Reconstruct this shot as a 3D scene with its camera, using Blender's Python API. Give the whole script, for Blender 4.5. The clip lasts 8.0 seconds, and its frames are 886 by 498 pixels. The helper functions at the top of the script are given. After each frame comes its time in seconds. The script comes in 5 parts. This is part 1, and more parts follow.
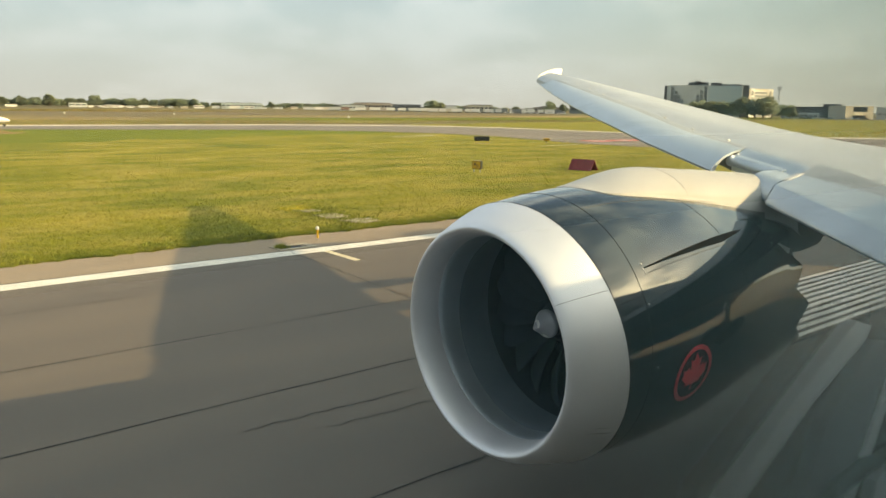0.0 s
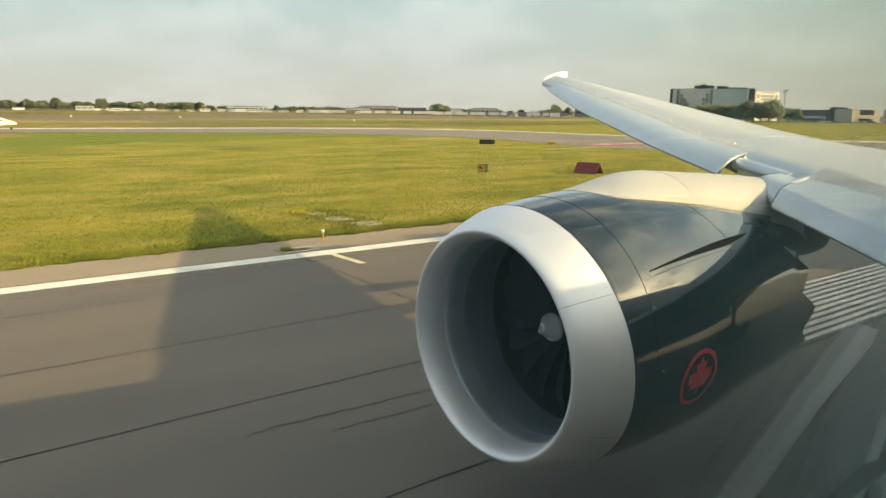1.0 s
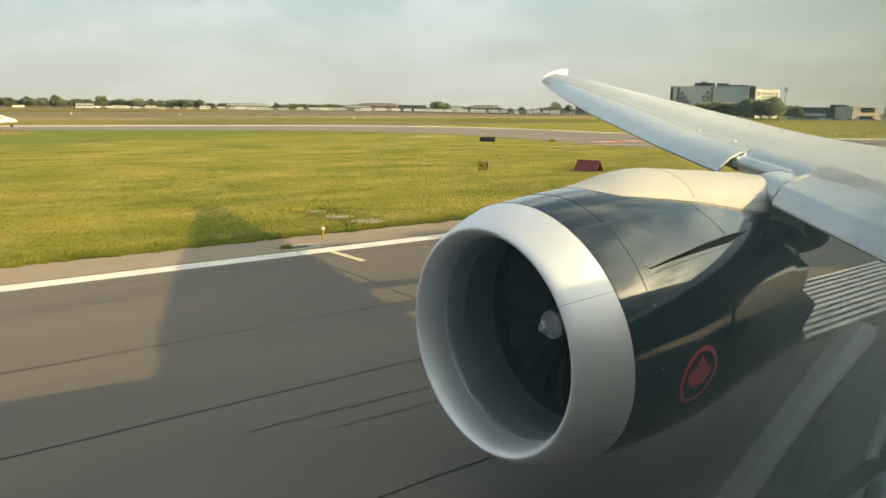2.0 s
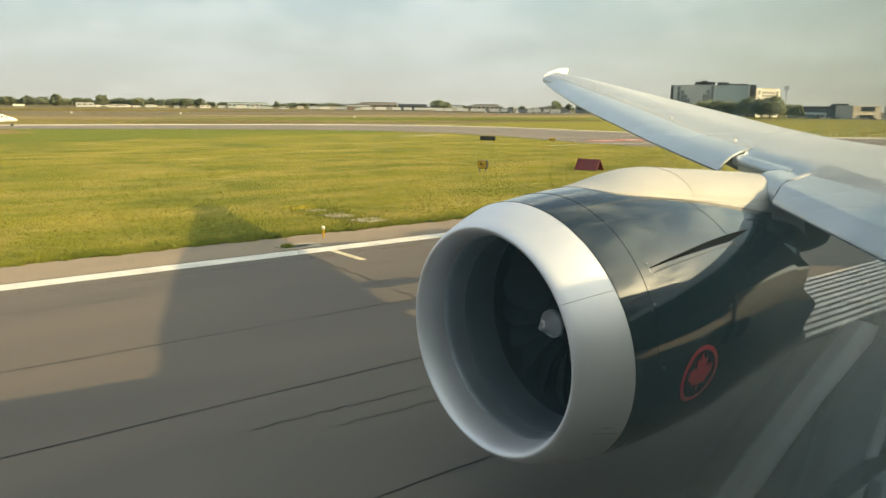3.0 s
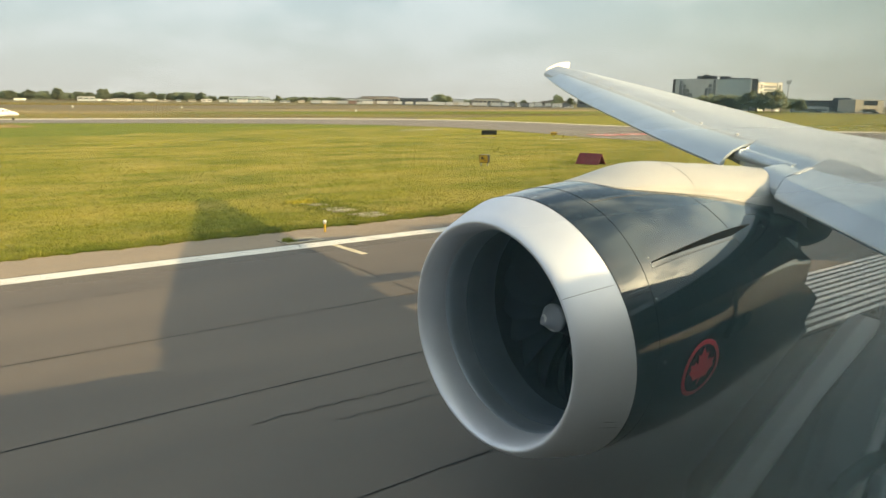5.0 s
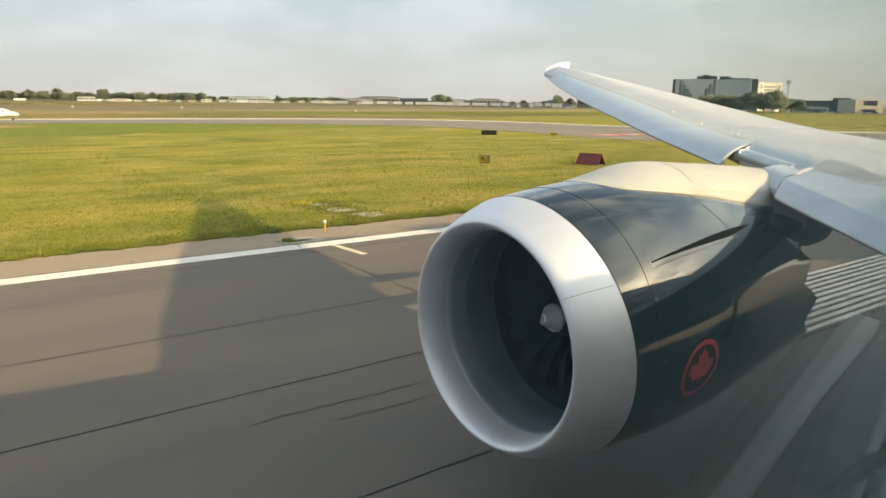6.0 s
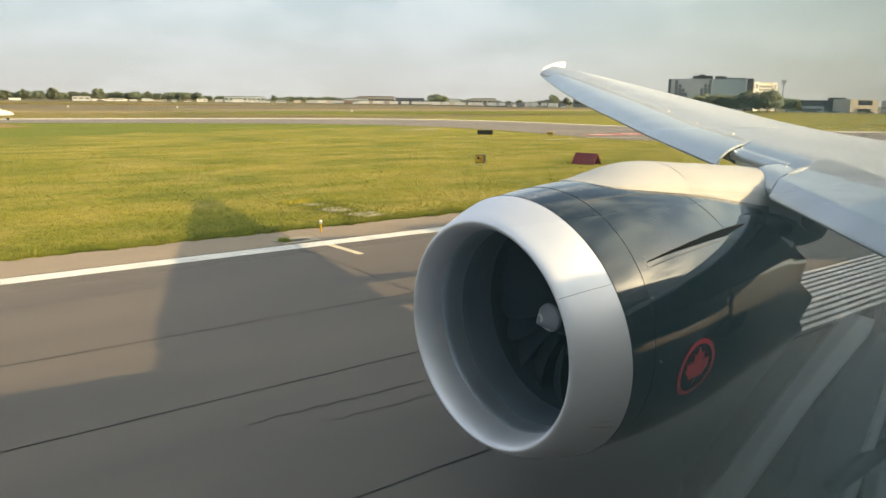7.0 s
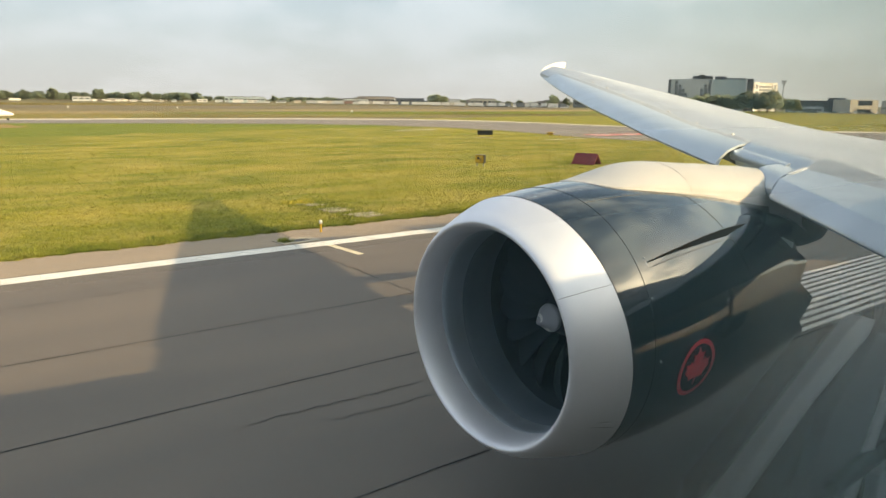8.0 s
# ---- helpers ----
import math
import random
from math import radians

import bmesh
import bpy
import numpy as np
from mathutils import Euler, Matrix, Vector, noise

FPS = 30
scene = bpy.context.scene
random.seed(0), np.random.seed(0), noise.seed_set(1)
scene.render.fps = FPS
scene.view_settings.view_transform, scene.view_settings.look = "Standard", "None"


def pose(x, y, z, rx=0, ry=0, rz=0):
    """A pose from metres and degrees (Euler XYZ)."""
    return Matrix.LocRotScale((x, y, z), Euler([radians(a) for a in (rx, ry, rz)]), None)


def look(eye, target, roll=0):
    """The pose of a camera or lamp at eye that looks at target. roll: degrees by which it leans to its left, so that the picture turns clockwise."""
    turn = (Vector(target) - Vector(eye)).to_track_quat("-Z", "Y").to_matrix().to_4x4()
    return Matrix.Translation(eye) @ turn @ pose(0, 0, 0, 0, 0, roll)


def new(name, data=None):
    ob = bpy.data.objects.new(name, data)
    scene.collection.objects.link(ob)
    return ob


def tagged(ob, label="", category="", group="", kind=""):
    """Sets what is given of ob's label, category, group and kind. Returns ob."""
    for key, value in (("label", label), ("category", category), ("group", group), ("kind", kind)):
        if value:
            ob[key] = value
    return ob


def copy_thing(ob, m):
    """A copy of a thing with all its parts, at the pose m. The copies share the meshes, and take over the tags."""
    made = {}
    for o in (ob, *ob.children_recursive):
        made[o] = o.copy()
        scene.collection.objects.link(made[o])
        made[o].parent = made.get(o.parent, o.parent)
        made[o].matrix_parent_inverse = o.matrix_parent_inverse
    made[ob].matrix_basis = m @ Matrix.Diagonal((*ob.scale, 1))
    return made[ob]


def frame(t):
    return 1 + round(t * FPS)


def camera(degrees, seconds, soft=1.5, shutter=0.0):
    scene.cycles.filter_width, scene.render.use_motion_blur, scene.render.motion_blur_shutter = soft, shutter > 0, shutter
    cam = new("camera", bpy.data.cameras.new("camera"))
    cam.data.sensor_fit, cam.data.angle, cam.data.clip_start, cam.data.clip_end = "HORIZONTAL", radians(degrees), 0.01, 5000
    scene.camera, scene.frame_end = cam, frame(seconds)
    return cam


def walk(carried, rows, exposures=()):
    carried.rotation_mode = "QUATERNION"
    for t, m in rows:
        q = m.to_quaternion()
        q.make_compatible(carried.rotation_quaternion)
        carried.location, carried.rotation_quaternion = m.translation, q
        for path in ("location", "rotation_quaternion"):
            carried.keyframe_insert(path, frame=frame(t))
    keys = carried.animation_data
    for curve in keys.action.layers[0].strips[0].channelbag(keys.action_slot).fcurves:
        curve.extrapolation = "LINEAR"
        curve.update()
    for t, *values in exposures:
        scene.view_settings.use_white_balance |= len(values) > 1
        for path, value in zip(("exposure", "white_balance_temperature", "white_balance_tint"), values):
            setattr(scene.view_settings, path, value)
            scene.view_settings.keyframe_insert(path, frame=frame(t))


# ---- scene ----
cam = camera(60.3, 8.0, soft=1.3)
EYE = (0.0, 0.0, 5.6)
YAW, PITCH, ROLL = -38.27, -10.71, -0.63
# seconds, turn left and turn up of the hand-held lens, in degrees
SWAY = [(0.0, -0.47, 0.17), (0.5, -0.21, 0.30), (1.0, -0.08, 0.40), (1.5, -0.08, 0.28), (2.2, -0.06, 0.21), (3.0, -0.04, 0.14),
        (3.5, 0.0, 0.0), (4.0, 0.02, -0.20), (4.5, 0.05, -0.28), (5.2, 0.07, -0.29), (6.0, 0.06, -0.28), (6.5, -0.13, -0.30),
        (7.0, -0.23, -0.30), (7.5, -0.30, -0.30), (8.0, -0.23, -0.28)]
walk(cam, [(t, pose(*EYE, 90 + PITCH + b, ROLL, YAW + a)) for t, a, b in SWAY],
     [(0.0, 1.04, 7120, 2), (3.2, 1.06, 7020, 2), (4.5, 1.07, 6850, 2), (6.0, 1.12, 6750, 7), (8.0, 1.14, 6650, 8)])

# ---- daylight: low morning sun from behind the wing, over the fuselage ----
SUN_WAY = Vector((-1.86, 1.85, -1.0)).normalized()
world = bpy.data.worlds.new("world")
scene.world = world
world.use_nodes = True
wn, wl = world.node_tree.nodes, world.node_tree.links
wn.clear()
sky = wn.new("ShaderNodeTexSky")
sky.sky_type, sky.sun_disc = "NISHITA", False
sky.sun_elevation = math.asin(-SUN_WAY.z)
sky.sun_rotation = math.atan2(-SUN_WAY.x, -SUN_WAY.y)
sky.air_density, sky.dust_density, sky.ozone_density = 1.0, 2.2, 1.0
# thin clouds on a level sheet high above
tc, sp, up = wn.new("ShaderNodeTexCoord"), wn.new("ShaderNodeSeparateXYZ"), wn.new("ShaderNodeMath")
up.operation, up.inputs[1].default_value = "ADD", 0.3
dv = wn.new("ShaderNodeVectorMath")
dv.operation = "DIVIDE"
cb = wn.new("ShaderNodeCombineXYZ")
cl = wn.new("ShaderNodeTexNoise")
cl.inputs["Scale"].default_value, cl.inputs["Detail"].default_value, cl.inputs["Roughness"].default_value = 2.6, 8.0, 0.66
cr = wn.new("ShaderNodeValToRGB")
cr.color_ramp.elements[0].position, cr.color_ramp.elements[1].position = 0.44, 0.60
cr.color_ramp.elements[0].color, cr.color_ramp.elements[1].color = (0.06, 0.06, 0.06, 1), (0.9, 0.9, 0.9, 1)
mx = wn.new("ShaderNodeMix")
mx.data_type = "RGBA"
mx.inputs["B"].default_value = (6.8, 6.95, 6.9, 1)
bg, wo = wn.new("ShaderNodeBackground"), wn.new("ShaderNodeOutputWorld")
bg.inputs["Strength"].default_value = 0.112
wl.new(tc.outputs["Generated"], sp.inputs["Vector"])
wl.new(sp.outputs["Z"], up.inputs[0])
for axis in "XYZ":
    wl.new(up.outputs["Value"], cb.inputs[axis])
wl.new(tc.outputs["Generated"], dv.inputs[0])
wl.new(cb.outputs["Vector"], dv.inputs[1])
wl.new(dv.outputs["Vector"], cl.inputs["Vector"])
wl.new(cl.outputs["Fac"], cr.inputs["Fac"])
wl.new(cr.outputs["Color"], mx.inputs["Factor"])
wl.new(sky.outputs["Color"], mx.inputs["A"])
# pale haze that thickens towards the horizon, warmer low down
hz, hr, hc = wn.new("ShaderNodeMix"), wn.new("ShaderNodeValToRGB"), wn.new("ShaderNodeValToRGB")
hz.data_type = "RGBA"
hr.color_ramp.elements[0].color, hr.color_ramp.elements[1].color = (0.92, 0.92, 0.92, 1), (0.0, 0.0, 0.0, 1)
hr.color_ramp.elements[0].position, hr.color_ramp.elements[1].position = 0.0, 0.55
hr.color_ramp.interpolation = "EASE"
hc.color_ramp.elements[0].color, hc.color_ramp.elements[1].color = (3.35, 3.25, 2.98, 1), (2.75, 3.35, 3.6, 1)
hc.color_ramp.elements[0].position, hc.color_ramp.elements[1].position = 0.0, 0.17
wl.new(sp.outputs["Z"], hr.inputs["Fac"])
wl.new(sp.outputs["Z"], hc.inputs["Fac"])
wl.new(hr.outputs["Color"], hz.inputs["Factor"])
wl.new(mx.outputs["Result"], hz.inputs["A"])
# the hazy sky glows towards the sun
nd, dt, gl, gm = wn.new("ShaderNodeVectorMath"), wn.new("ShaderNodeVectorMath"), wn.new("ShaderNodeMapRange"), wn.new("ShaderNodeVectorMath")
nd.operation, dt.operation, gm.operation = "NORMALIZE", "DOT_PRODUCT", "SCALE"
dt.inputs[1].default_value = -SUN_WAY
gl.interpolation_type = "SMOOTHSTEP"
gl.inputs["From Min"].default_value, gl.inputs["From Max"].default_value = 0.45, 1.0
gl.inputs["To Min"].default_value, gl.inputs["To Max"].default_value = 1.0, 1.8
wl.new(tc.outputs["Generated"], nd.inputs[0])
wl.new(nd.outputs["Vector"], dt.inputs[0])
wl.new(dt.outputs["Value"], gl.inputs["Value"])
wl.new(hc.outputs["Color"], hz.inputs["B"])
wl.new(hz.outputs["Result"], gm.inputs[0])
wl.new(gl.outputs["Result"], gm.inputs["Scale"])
# and grows yellower towards it
yr, ym, yx = wn.new("ShaderNodeMapRange"), wn.new("ShaderNodeMix"), wn.new("ShaderNodeVectorMath")
yr.interpolation_type = "SMOOTHSTEP"
yr.inputs["From Min"].default_value, yr.inputs["From Max"].default_value = -0.1, 0.5
ym.data_type = "RGBA"
ym.inputs["A"].default_value, ym.inputs["B"].default_value = (0.99, 1.0, 1.05, 1), (1.02, 1.03, 0.93, 1)
yx.operation = "MULTIPLY"
wl.new(dt.outputs["Value"], yr.inputs["Value"])
wl.new(yr.outputs["Result"], ym.inputs["Factor"])
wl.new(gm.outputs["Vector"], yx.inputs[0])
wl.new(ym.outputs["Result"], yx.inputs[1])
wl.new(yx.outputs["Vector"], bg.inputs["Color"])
wl.new(bg.outputs["Background"], wo.inputs["Surface"])
sun = new("sun", bpy.data.lights.new("sun", "SUN"))
sun.data.energy, sun.data.angle, sun.data.color = 3.9, radians(0.55), (1.0, 0.73, 0.38)
sun.matrix_world = look((0, 0, 60), Vector((0, 0, 60)) + SUN_WAY)


# ---- materials ----
def mat(name, col, rough=0.5, metal=0.0, col2=None, scale=4.0, stretch=(1, 1, 1), bump=0.0, bump_scale=30.0, fine=0.0, coat=0.0, spec=None, detail=6.0, ramp=(0.35, 0.65), each=0.0, col3=None, scale3=1.0, ramp3=(0.5, 0.62), coat_ior=1.5):
    """A surface with two scales of colour change and a fine relief, in object metres."""
    m = bpy.data.materials.new(name)
    m.use_nodes = True
    n, l = m.node_tree.nodes, m.node_tree.links
    b = n["Principled BSDF"]
    b.inputs["Roughness"].default_value, b.inputs["Metallic"].default_value = rough, metal
    if spec is not None:
        b.inputs["Specular IOR Level"].default_value = spec
    if coat:
        b.inputs["Coat Weight"].default_value, b.inputs["Coat Roughness"].default_value = coat, 0.03
        b.inputs["Coat IOR"].default_value = coat_ior
    tcm, mpm = n.new("ShaderNodeTexCoord"), n.new("ShaderNodeMapping")
    mpm.inputs["Scale"].default_value = stretch
    l.new(tcm.outputs["Object"], mpm.inputs["Vector"])
    col2 = col2 or tuple(c * 0.8 for c in col)
    t1 = n.new("ShaderNodeTexNoise")
    t1.inputs["Scale"].default_value, t1.inputs["Detail"].default_value = scale, detail
    l.new(mpm.outputs["Vector"], t1.inputs["Vector"])
    r1 = n.new("ShaderNodeValToRGB")
    r1.color_ramp.elements[0].position, r1.color_ramp.elements[1].position = ramp
    r1.color_ramp.elements[0].color, r1.color_ramp.elements[1].color = (*col2, 1), (*col, 1)
    l.new(t1.outputs["Fac"], r1.inputs["Fac"])
    out = r1.outputs["Color"]
    if col3:
        t3, r3, m3 = n.new("ShaderNodeTexNoise"), n.new("ShaderNodeMapRange"), n.new("ShaderNodeMix")
        t3.inputs["Scale"].default_value, t3.inputs["Detail"].default_value, t3.inputs["Roughness"].default_value = scale3, 7.0, 0.62
        r3.inputs["From Min"].default_value, r3.inputs["From Max"].default_value = ramp3
        m3.data_type, m3.inputs["B"].default_value = "RGBA", (*col3, 1)
        l.new(mpm.outputs["Vector"], t3.inputs["Vector"])
        l.new(t3.outputs["Fac"], r3.inputs["Value"])
        l.new(r3.outputs["Result"], m3.inputs["Factor"])
        l.new(out, m3.inputs["A"])
        out = m3.outputs["Result"]
    t2 = n.new("ShaderNodeTexNoise")
    t2.inputs["Scale"].default_value, t2.inputs["Detail"].default_value = bump_scale, 4.0
    l.new(mpm.outputs["Vector"], t2.inputs["Vector"])
    if fine:
        mm = n.new("ShaderNodeMix")
        mm.data_type, mm.blend_type = "RGBA", "OVERLAY"
        mm.inputs["Factor"].default_value = fine
        l.new(out, mm.inputs["A"])
        l.new(t2.outputs["Fac"], mm.inputs["B"])
        out = mm.outputs["Result"]
    if each:
        oi, hs, ma = n.new("ShaderNodeObjectInfo"), n.new("ShaderNodeHueSaturation"), n.new("ShaderNodeMapRange")
        ma.inputs["To Min"].default_value, ma.inputs["To Max"].default_value = 1 - each, 1 + each
        l.new(oi.outputs["Random"], ma.inputs["Value"])
        l.new(ma.outputs["Result"], hs.inputs["Value"])
        l.new(out, hs.inputs["Color"])
        out = hs.outputs["Color"]
    l.new(out, b.inputs["Base Color"])
    if bump:
        bp = n.new("ShaderNodeBump")
        bp.inputs["Strength"].default_value, bp.inputs["Distance"].default_value = bump, 0.02
        l.new(t2.outputs["Fac"], bp.inputs["Height"])
        l.new(bp.outputs["Normal"], b.inputs["Normal"])
    return m


M = {}
M["grass"] = mat("grass", (0.228, 0.207, 0.023), 0.95, col2=(0.125, 0.14, 0.014), scale=0.13, stretch=(0.6, 1.1, 1), bump=1.0, bump_scale=4.0, fine=0.8, spec=0.1, col3=(0.315, 0.257, 0.06), scale3=0.2, ramp3=(0.44, 0.68), detail=9.0)
M["green_grass"] = mat("green_grass", (0.185, 0.188, 0.022), 0.95, col2=(0.105, 0.138, 0.016), scale=0.1, stretch=(0.4, 1.4, 1), bump=0.8, bump_scale=2.0, fine=0.5, spec=0.1)
M["field"] = mat("field", (0.21, 0.17, 0.095), 0.95, col2=(0.12, 0.105, 0.06), scale=0.02, stretch=(0.35, 1, 1), bump=0.5, bump_scale=0.6, fine=0.5, spec=0.1, col3=(0.13, 0.13, 0.04), scale3=0.012, ramp3=(0.5, 0.6))
M["dry_grass"] = mat("dry_grass", (0.34, 0.262, 0.12), 0.95, col2=(0.26, 0.2, 0.085), scale=0.03, stretch=(0.3, 1.2, 1), bump=0.5, bump_scale=0.6, fine=0.5, spec=0.1)
M["rough_grass"] = mat("rough_grass", (0.2, 0.19, 0.045), 0.95, col2=(0.12, 0.11, 0.035), scale=0.05, stretch=(0.3, 1.2, 1), bump=0.5, bump_scale=0.6, fine=0.5, spec=0.1, col3=(0.2, 0.14, 0.07), scale3=0.06)
M["scrub"] = mat("scrub", (0.21, 0.17, 0.11), 0.95, col2=(0.14, 0.115, 0.075), scale=0.04, stretch=(0.3, 1.2, 1), bump=0.5, bump_scale=0.6, fine=0.5, spec=0.1)
M["blade"] = mat("blade", (0.232, 0.215, 0.026), 0.8, col2=(0.135, 0.155, 0.016), scale=0.13, stretch=(0.6, 1.1, 1), bump_scale=4.0, fine=0.8, spec=0.12, col3=(0.305, 0.262, 0.07), scale3=0.2, ramp3=(0.45, 0.68), detail=9.0)
M["green_blade"] = mat("green_blade", (0.225, 0.23, 0.035), 0.8, col2=(0.12, 0.15, 0.018), scale=0.5, bump_scale=4.0, fine=0.6, spec=0.12)
M["flower"] = mat("flower", (0.7, 0.68, 0.5), 0.8, col2=(0.6, 0.5, 0.1), scale=0.5)
M["yellow_flower"] = mat("yellow_flower", (0.55, 0.45, 0.03), 0.8, col2=(0.35, 0.32, 0.03), scale=2.0)
M["asphalt"] = mat("asphalt", (0.125, 0.102, 0.079), 0.8, col2=(0.092, 0.077, 0.063), scale=0.25, stretch=(0.3, 1.5, 1), bump=0.25, bump_scale=40.0, fine=0.25)
M["shoulder"] = mat("shoulder", (0.3, 0.23, 0.155), 0.9, col2=(0.21, 0.165, 0.118), scale=0.2, stretch=(0.3, 1.2, 1), bump=0.3, bump_scale=25.0, fine=0.35, col3=(0.19, 0.155, 0.12), scale3=0.5, ramp3=(0.55, 0.75))
M["taxiway"] = mat("taxiway", (0.19, 0.16, 0.13), 0.9, col2=(0.15, 0.128, 0.105), scale=0.05, bump_scale=3.0, fine=0.25)
M["line_paint"] = mat("line_paint", (0.72, 0.68, 0.6), 0.8, col2=(0.54, 0.52, 0.48), scale=1.2, bump=0.2, bump_scale=25.0, fine=0.35)
M["yellow_paint"] = mat("yellow_paint", (0.66, 0.58, 0.4), 0.8, col2=(0.54, 0.46, 0.3), scale=1.2, bump_scale=25.0, fine=0.35)
M["red_paint"] = mat("red_paint", (0.5, 0.07, 0.05), 0.8, scale=0.5)
M["tar"] = mat("tar", (0.02, 0.02, 0.021), 0.5, scale=3.0)
M["joint_seal"] = mat("joint_seal", (0.03, 0.029, 0.028), 0.95, scale=3.0, spec=0.1)
M["concrete"] = mat("concrete", (0.38, 0.33, 0.24), 0.9, col2=(0.26, 0.22, 0.16), scale=1.5, bump=0.3, fine=0.3)
M["wing_paint"] = mat("wing_paint", (0.5, 0.525, 0.54), 0.42, col2=(0.43, 0.45, 0.465), scale=0.9, stretch=(1.6, 0.25, 1), bump_scale=9.0, fine=0.2, col3=(0.45, 0.46, 0.45), scale3=0.7, ramp3=(0.52, 0.8))
M["slat_metal"] = mat("slat_metal", (0.57, 0.63, 0.68), 0.38, 0.45, col2=(0.49, 0.545, 0.585), scale=1.4, stretch=(2, 0.35, 1), bump_scale=18.0, fine=0.2)
M["pylon_paint"] = mat("pylon_paint", (0.47, 0.465, 0.445), 0.6, col2=(0.41, 0.405, 0.385), scale=1.0, spec=0.3)
M["lip_metal"] = mat("lip_metal", (0.79, 0.8, 0.83), 0.52, 0.65, col2=(0.71, 0.72, 0.75), scale=1.6, stretch=(0.4, 1, 1), bump_scale=14.0, fine=0.2, bump=0.05, spec=0.25)
M["liner"] = mat("liner", (0.54, 0.61, 0.67), 0.42, 0.8, col2=(0.47, 0.53, 0.58), scale=2.5, bump_scale=40.0, fine=0.1)
M["cowl_paint"] = mat("cowl_paint", (0.005, 0.011, 0.015), 0.1, col2=(0.009, 0.015, 0.02), scale=1.5, bump=0.02, bump_scale=2.5, coat=1.0, spec=0.1, coat_ior=1.6)
M["strake_paint"] = mat("strake_paint", (0.006, 0.006, 0.006), 0.6, spec=0.1)
M["white_edge"] = mat("white_edge", (0.62, 0.56, 0.45), 0.9, col2=(0.5, 0.44, 0.35), scale=0.1)
M["trim_white"] = mat("trim_white", (0.74, 0.74, 0.72), 0.5, col2=(0.68, 0.68, 0.66))
M["trim_grey"] = mat("trim_grey", (0.17, 0.17, 0.18), 0.7, scale=3.0)
M["side_grey"] = mat("side_grey", (0.05, 0.05, 0.052), 0.8, scale=3.0)
M["pane_clear"] = mat("pane_clear", (1, 1, 1), 0.0, col2=(1, 1, 1))
M["pane_clear"].node_tree.nodes["Principled BSDF"].inputs["Transmission Weight"].default_value = 1.0
M["pane_clear"].node_tree.nodes["Principled BSDF"].inputs["IOR"].default_value = 1.49
M["slat_grey"] = mat("slat_grey", (0.4, 0.42, 0.43), 0.5, 0.1, col2=(0.3, 0.315, 0.325), scale=1.5, stretch=(2, 0.3, 1), fine=0.2, bump_scale=10.0)
M["window_grey"] = mat("window_grey", (0.12, 0.14, 0.15), 0.3, scale=0.5)
M["soil"] = mat("soil", (0.16, 0.12, 0.07), 0.95, col2=(0.1, 0.075, 0.045), scale=3.0, bump=0.5, fine=0.4)
M["throat"] = mat("throat", (0.22, 0.265, 0.31), 0.5, 0.65, col2=(0.18, 0.22, 0.26), scale=2.0)
M["seam"] = mat("seam", (0.012, 0.012, 0.013), 0.6)
M["rivet"] = mat("rivet", (0.55, 0.55, 0.55), 0.35, 0.8)
M["blade_metal"] = mat("blade_metal", (0.02, 0.028, 0.04), 0.6, 0.2, col2=(0.016, 0.022, 0.03), scale=3.0, spec=0.2)
M["spinner"] = mat("spinner", (0.36, 0.37, 0.39), 0.45, 0.3, scale=4.0)
M["white"] = mat("white", (0.75, 0.74, 0.7), 0.5)
M["decal"] = mat("decal", (0.72, 0.03, 0.05), 0.3, scale=2.0, coat=0.6)
# also stands in for shade under the slats and in the slat gap
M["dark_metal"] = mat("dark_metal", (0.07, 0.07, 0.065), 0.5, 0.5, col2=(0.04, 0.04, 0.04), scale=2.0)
M["fuselage"] = mat("fuselage", (0.7, 0.7, 0.7), 0.3, scale=1.0)
M["belly"] = mat("belly", (0.02, 0.02, 0.022), 0.25, scale=1.0)
M["cabin"] = mat("cabin", (0.3, 0.3, 0.31), 0.8, scale=2.0)
M["red_wood"] = mat("red_wood", (0.2, 0.03, 0.03), 0.75, col2=(0.14, 0.025, 0.025), scale=1.5, stretch=(6, 1, 1), bump=0.3)
M["sign_black"] = mat("sign_black", (0.012, 0.011, 0.01), 0.4)
M["sign_yellow"] = mat("sign_yellow", (0.6, 0.36, 0.02), 0.5)
# clear acrylic with a faint uneven film of dust and smears
M["pane"] = mat("pane", (1, 1, 1), 0.0, col2=(1, 1, 1))
pn, pl = M["pane"].node_tree.nodes, M["pane"].node_tree.links
pb = pn["Principled BSDF"]
pb.inputs["Transmission Weight"].default_value, pb.inputs["IOR"].default_value = 1.0, 1.49
film, mixed, smear, smear_range = pn.new("ShaderNodeBsdfTranslucent"), pn.new("ShaderNodeMixShader"), pn.new("ShaderNodeTexNoise"), pn.new("ShaderNodeMapRange")
smear.inputs["Scale"].default_value, smear.inputs["Detail"].default_value = 14.0, 2.0
smear_range.inputs["To Min"].default_value, smear_range.inputs["To Max"].default_value = 0.002, 0.017
film.inputs["Color"].default_value = (0.62, 1.0, 1.05, 1)
pl.new(pn["Texture Coordinate"].outputs["Object"], smear.inputs["Vector"])
pl.new(smear.outputs["Fac"], smear_range.inputs["Value"])
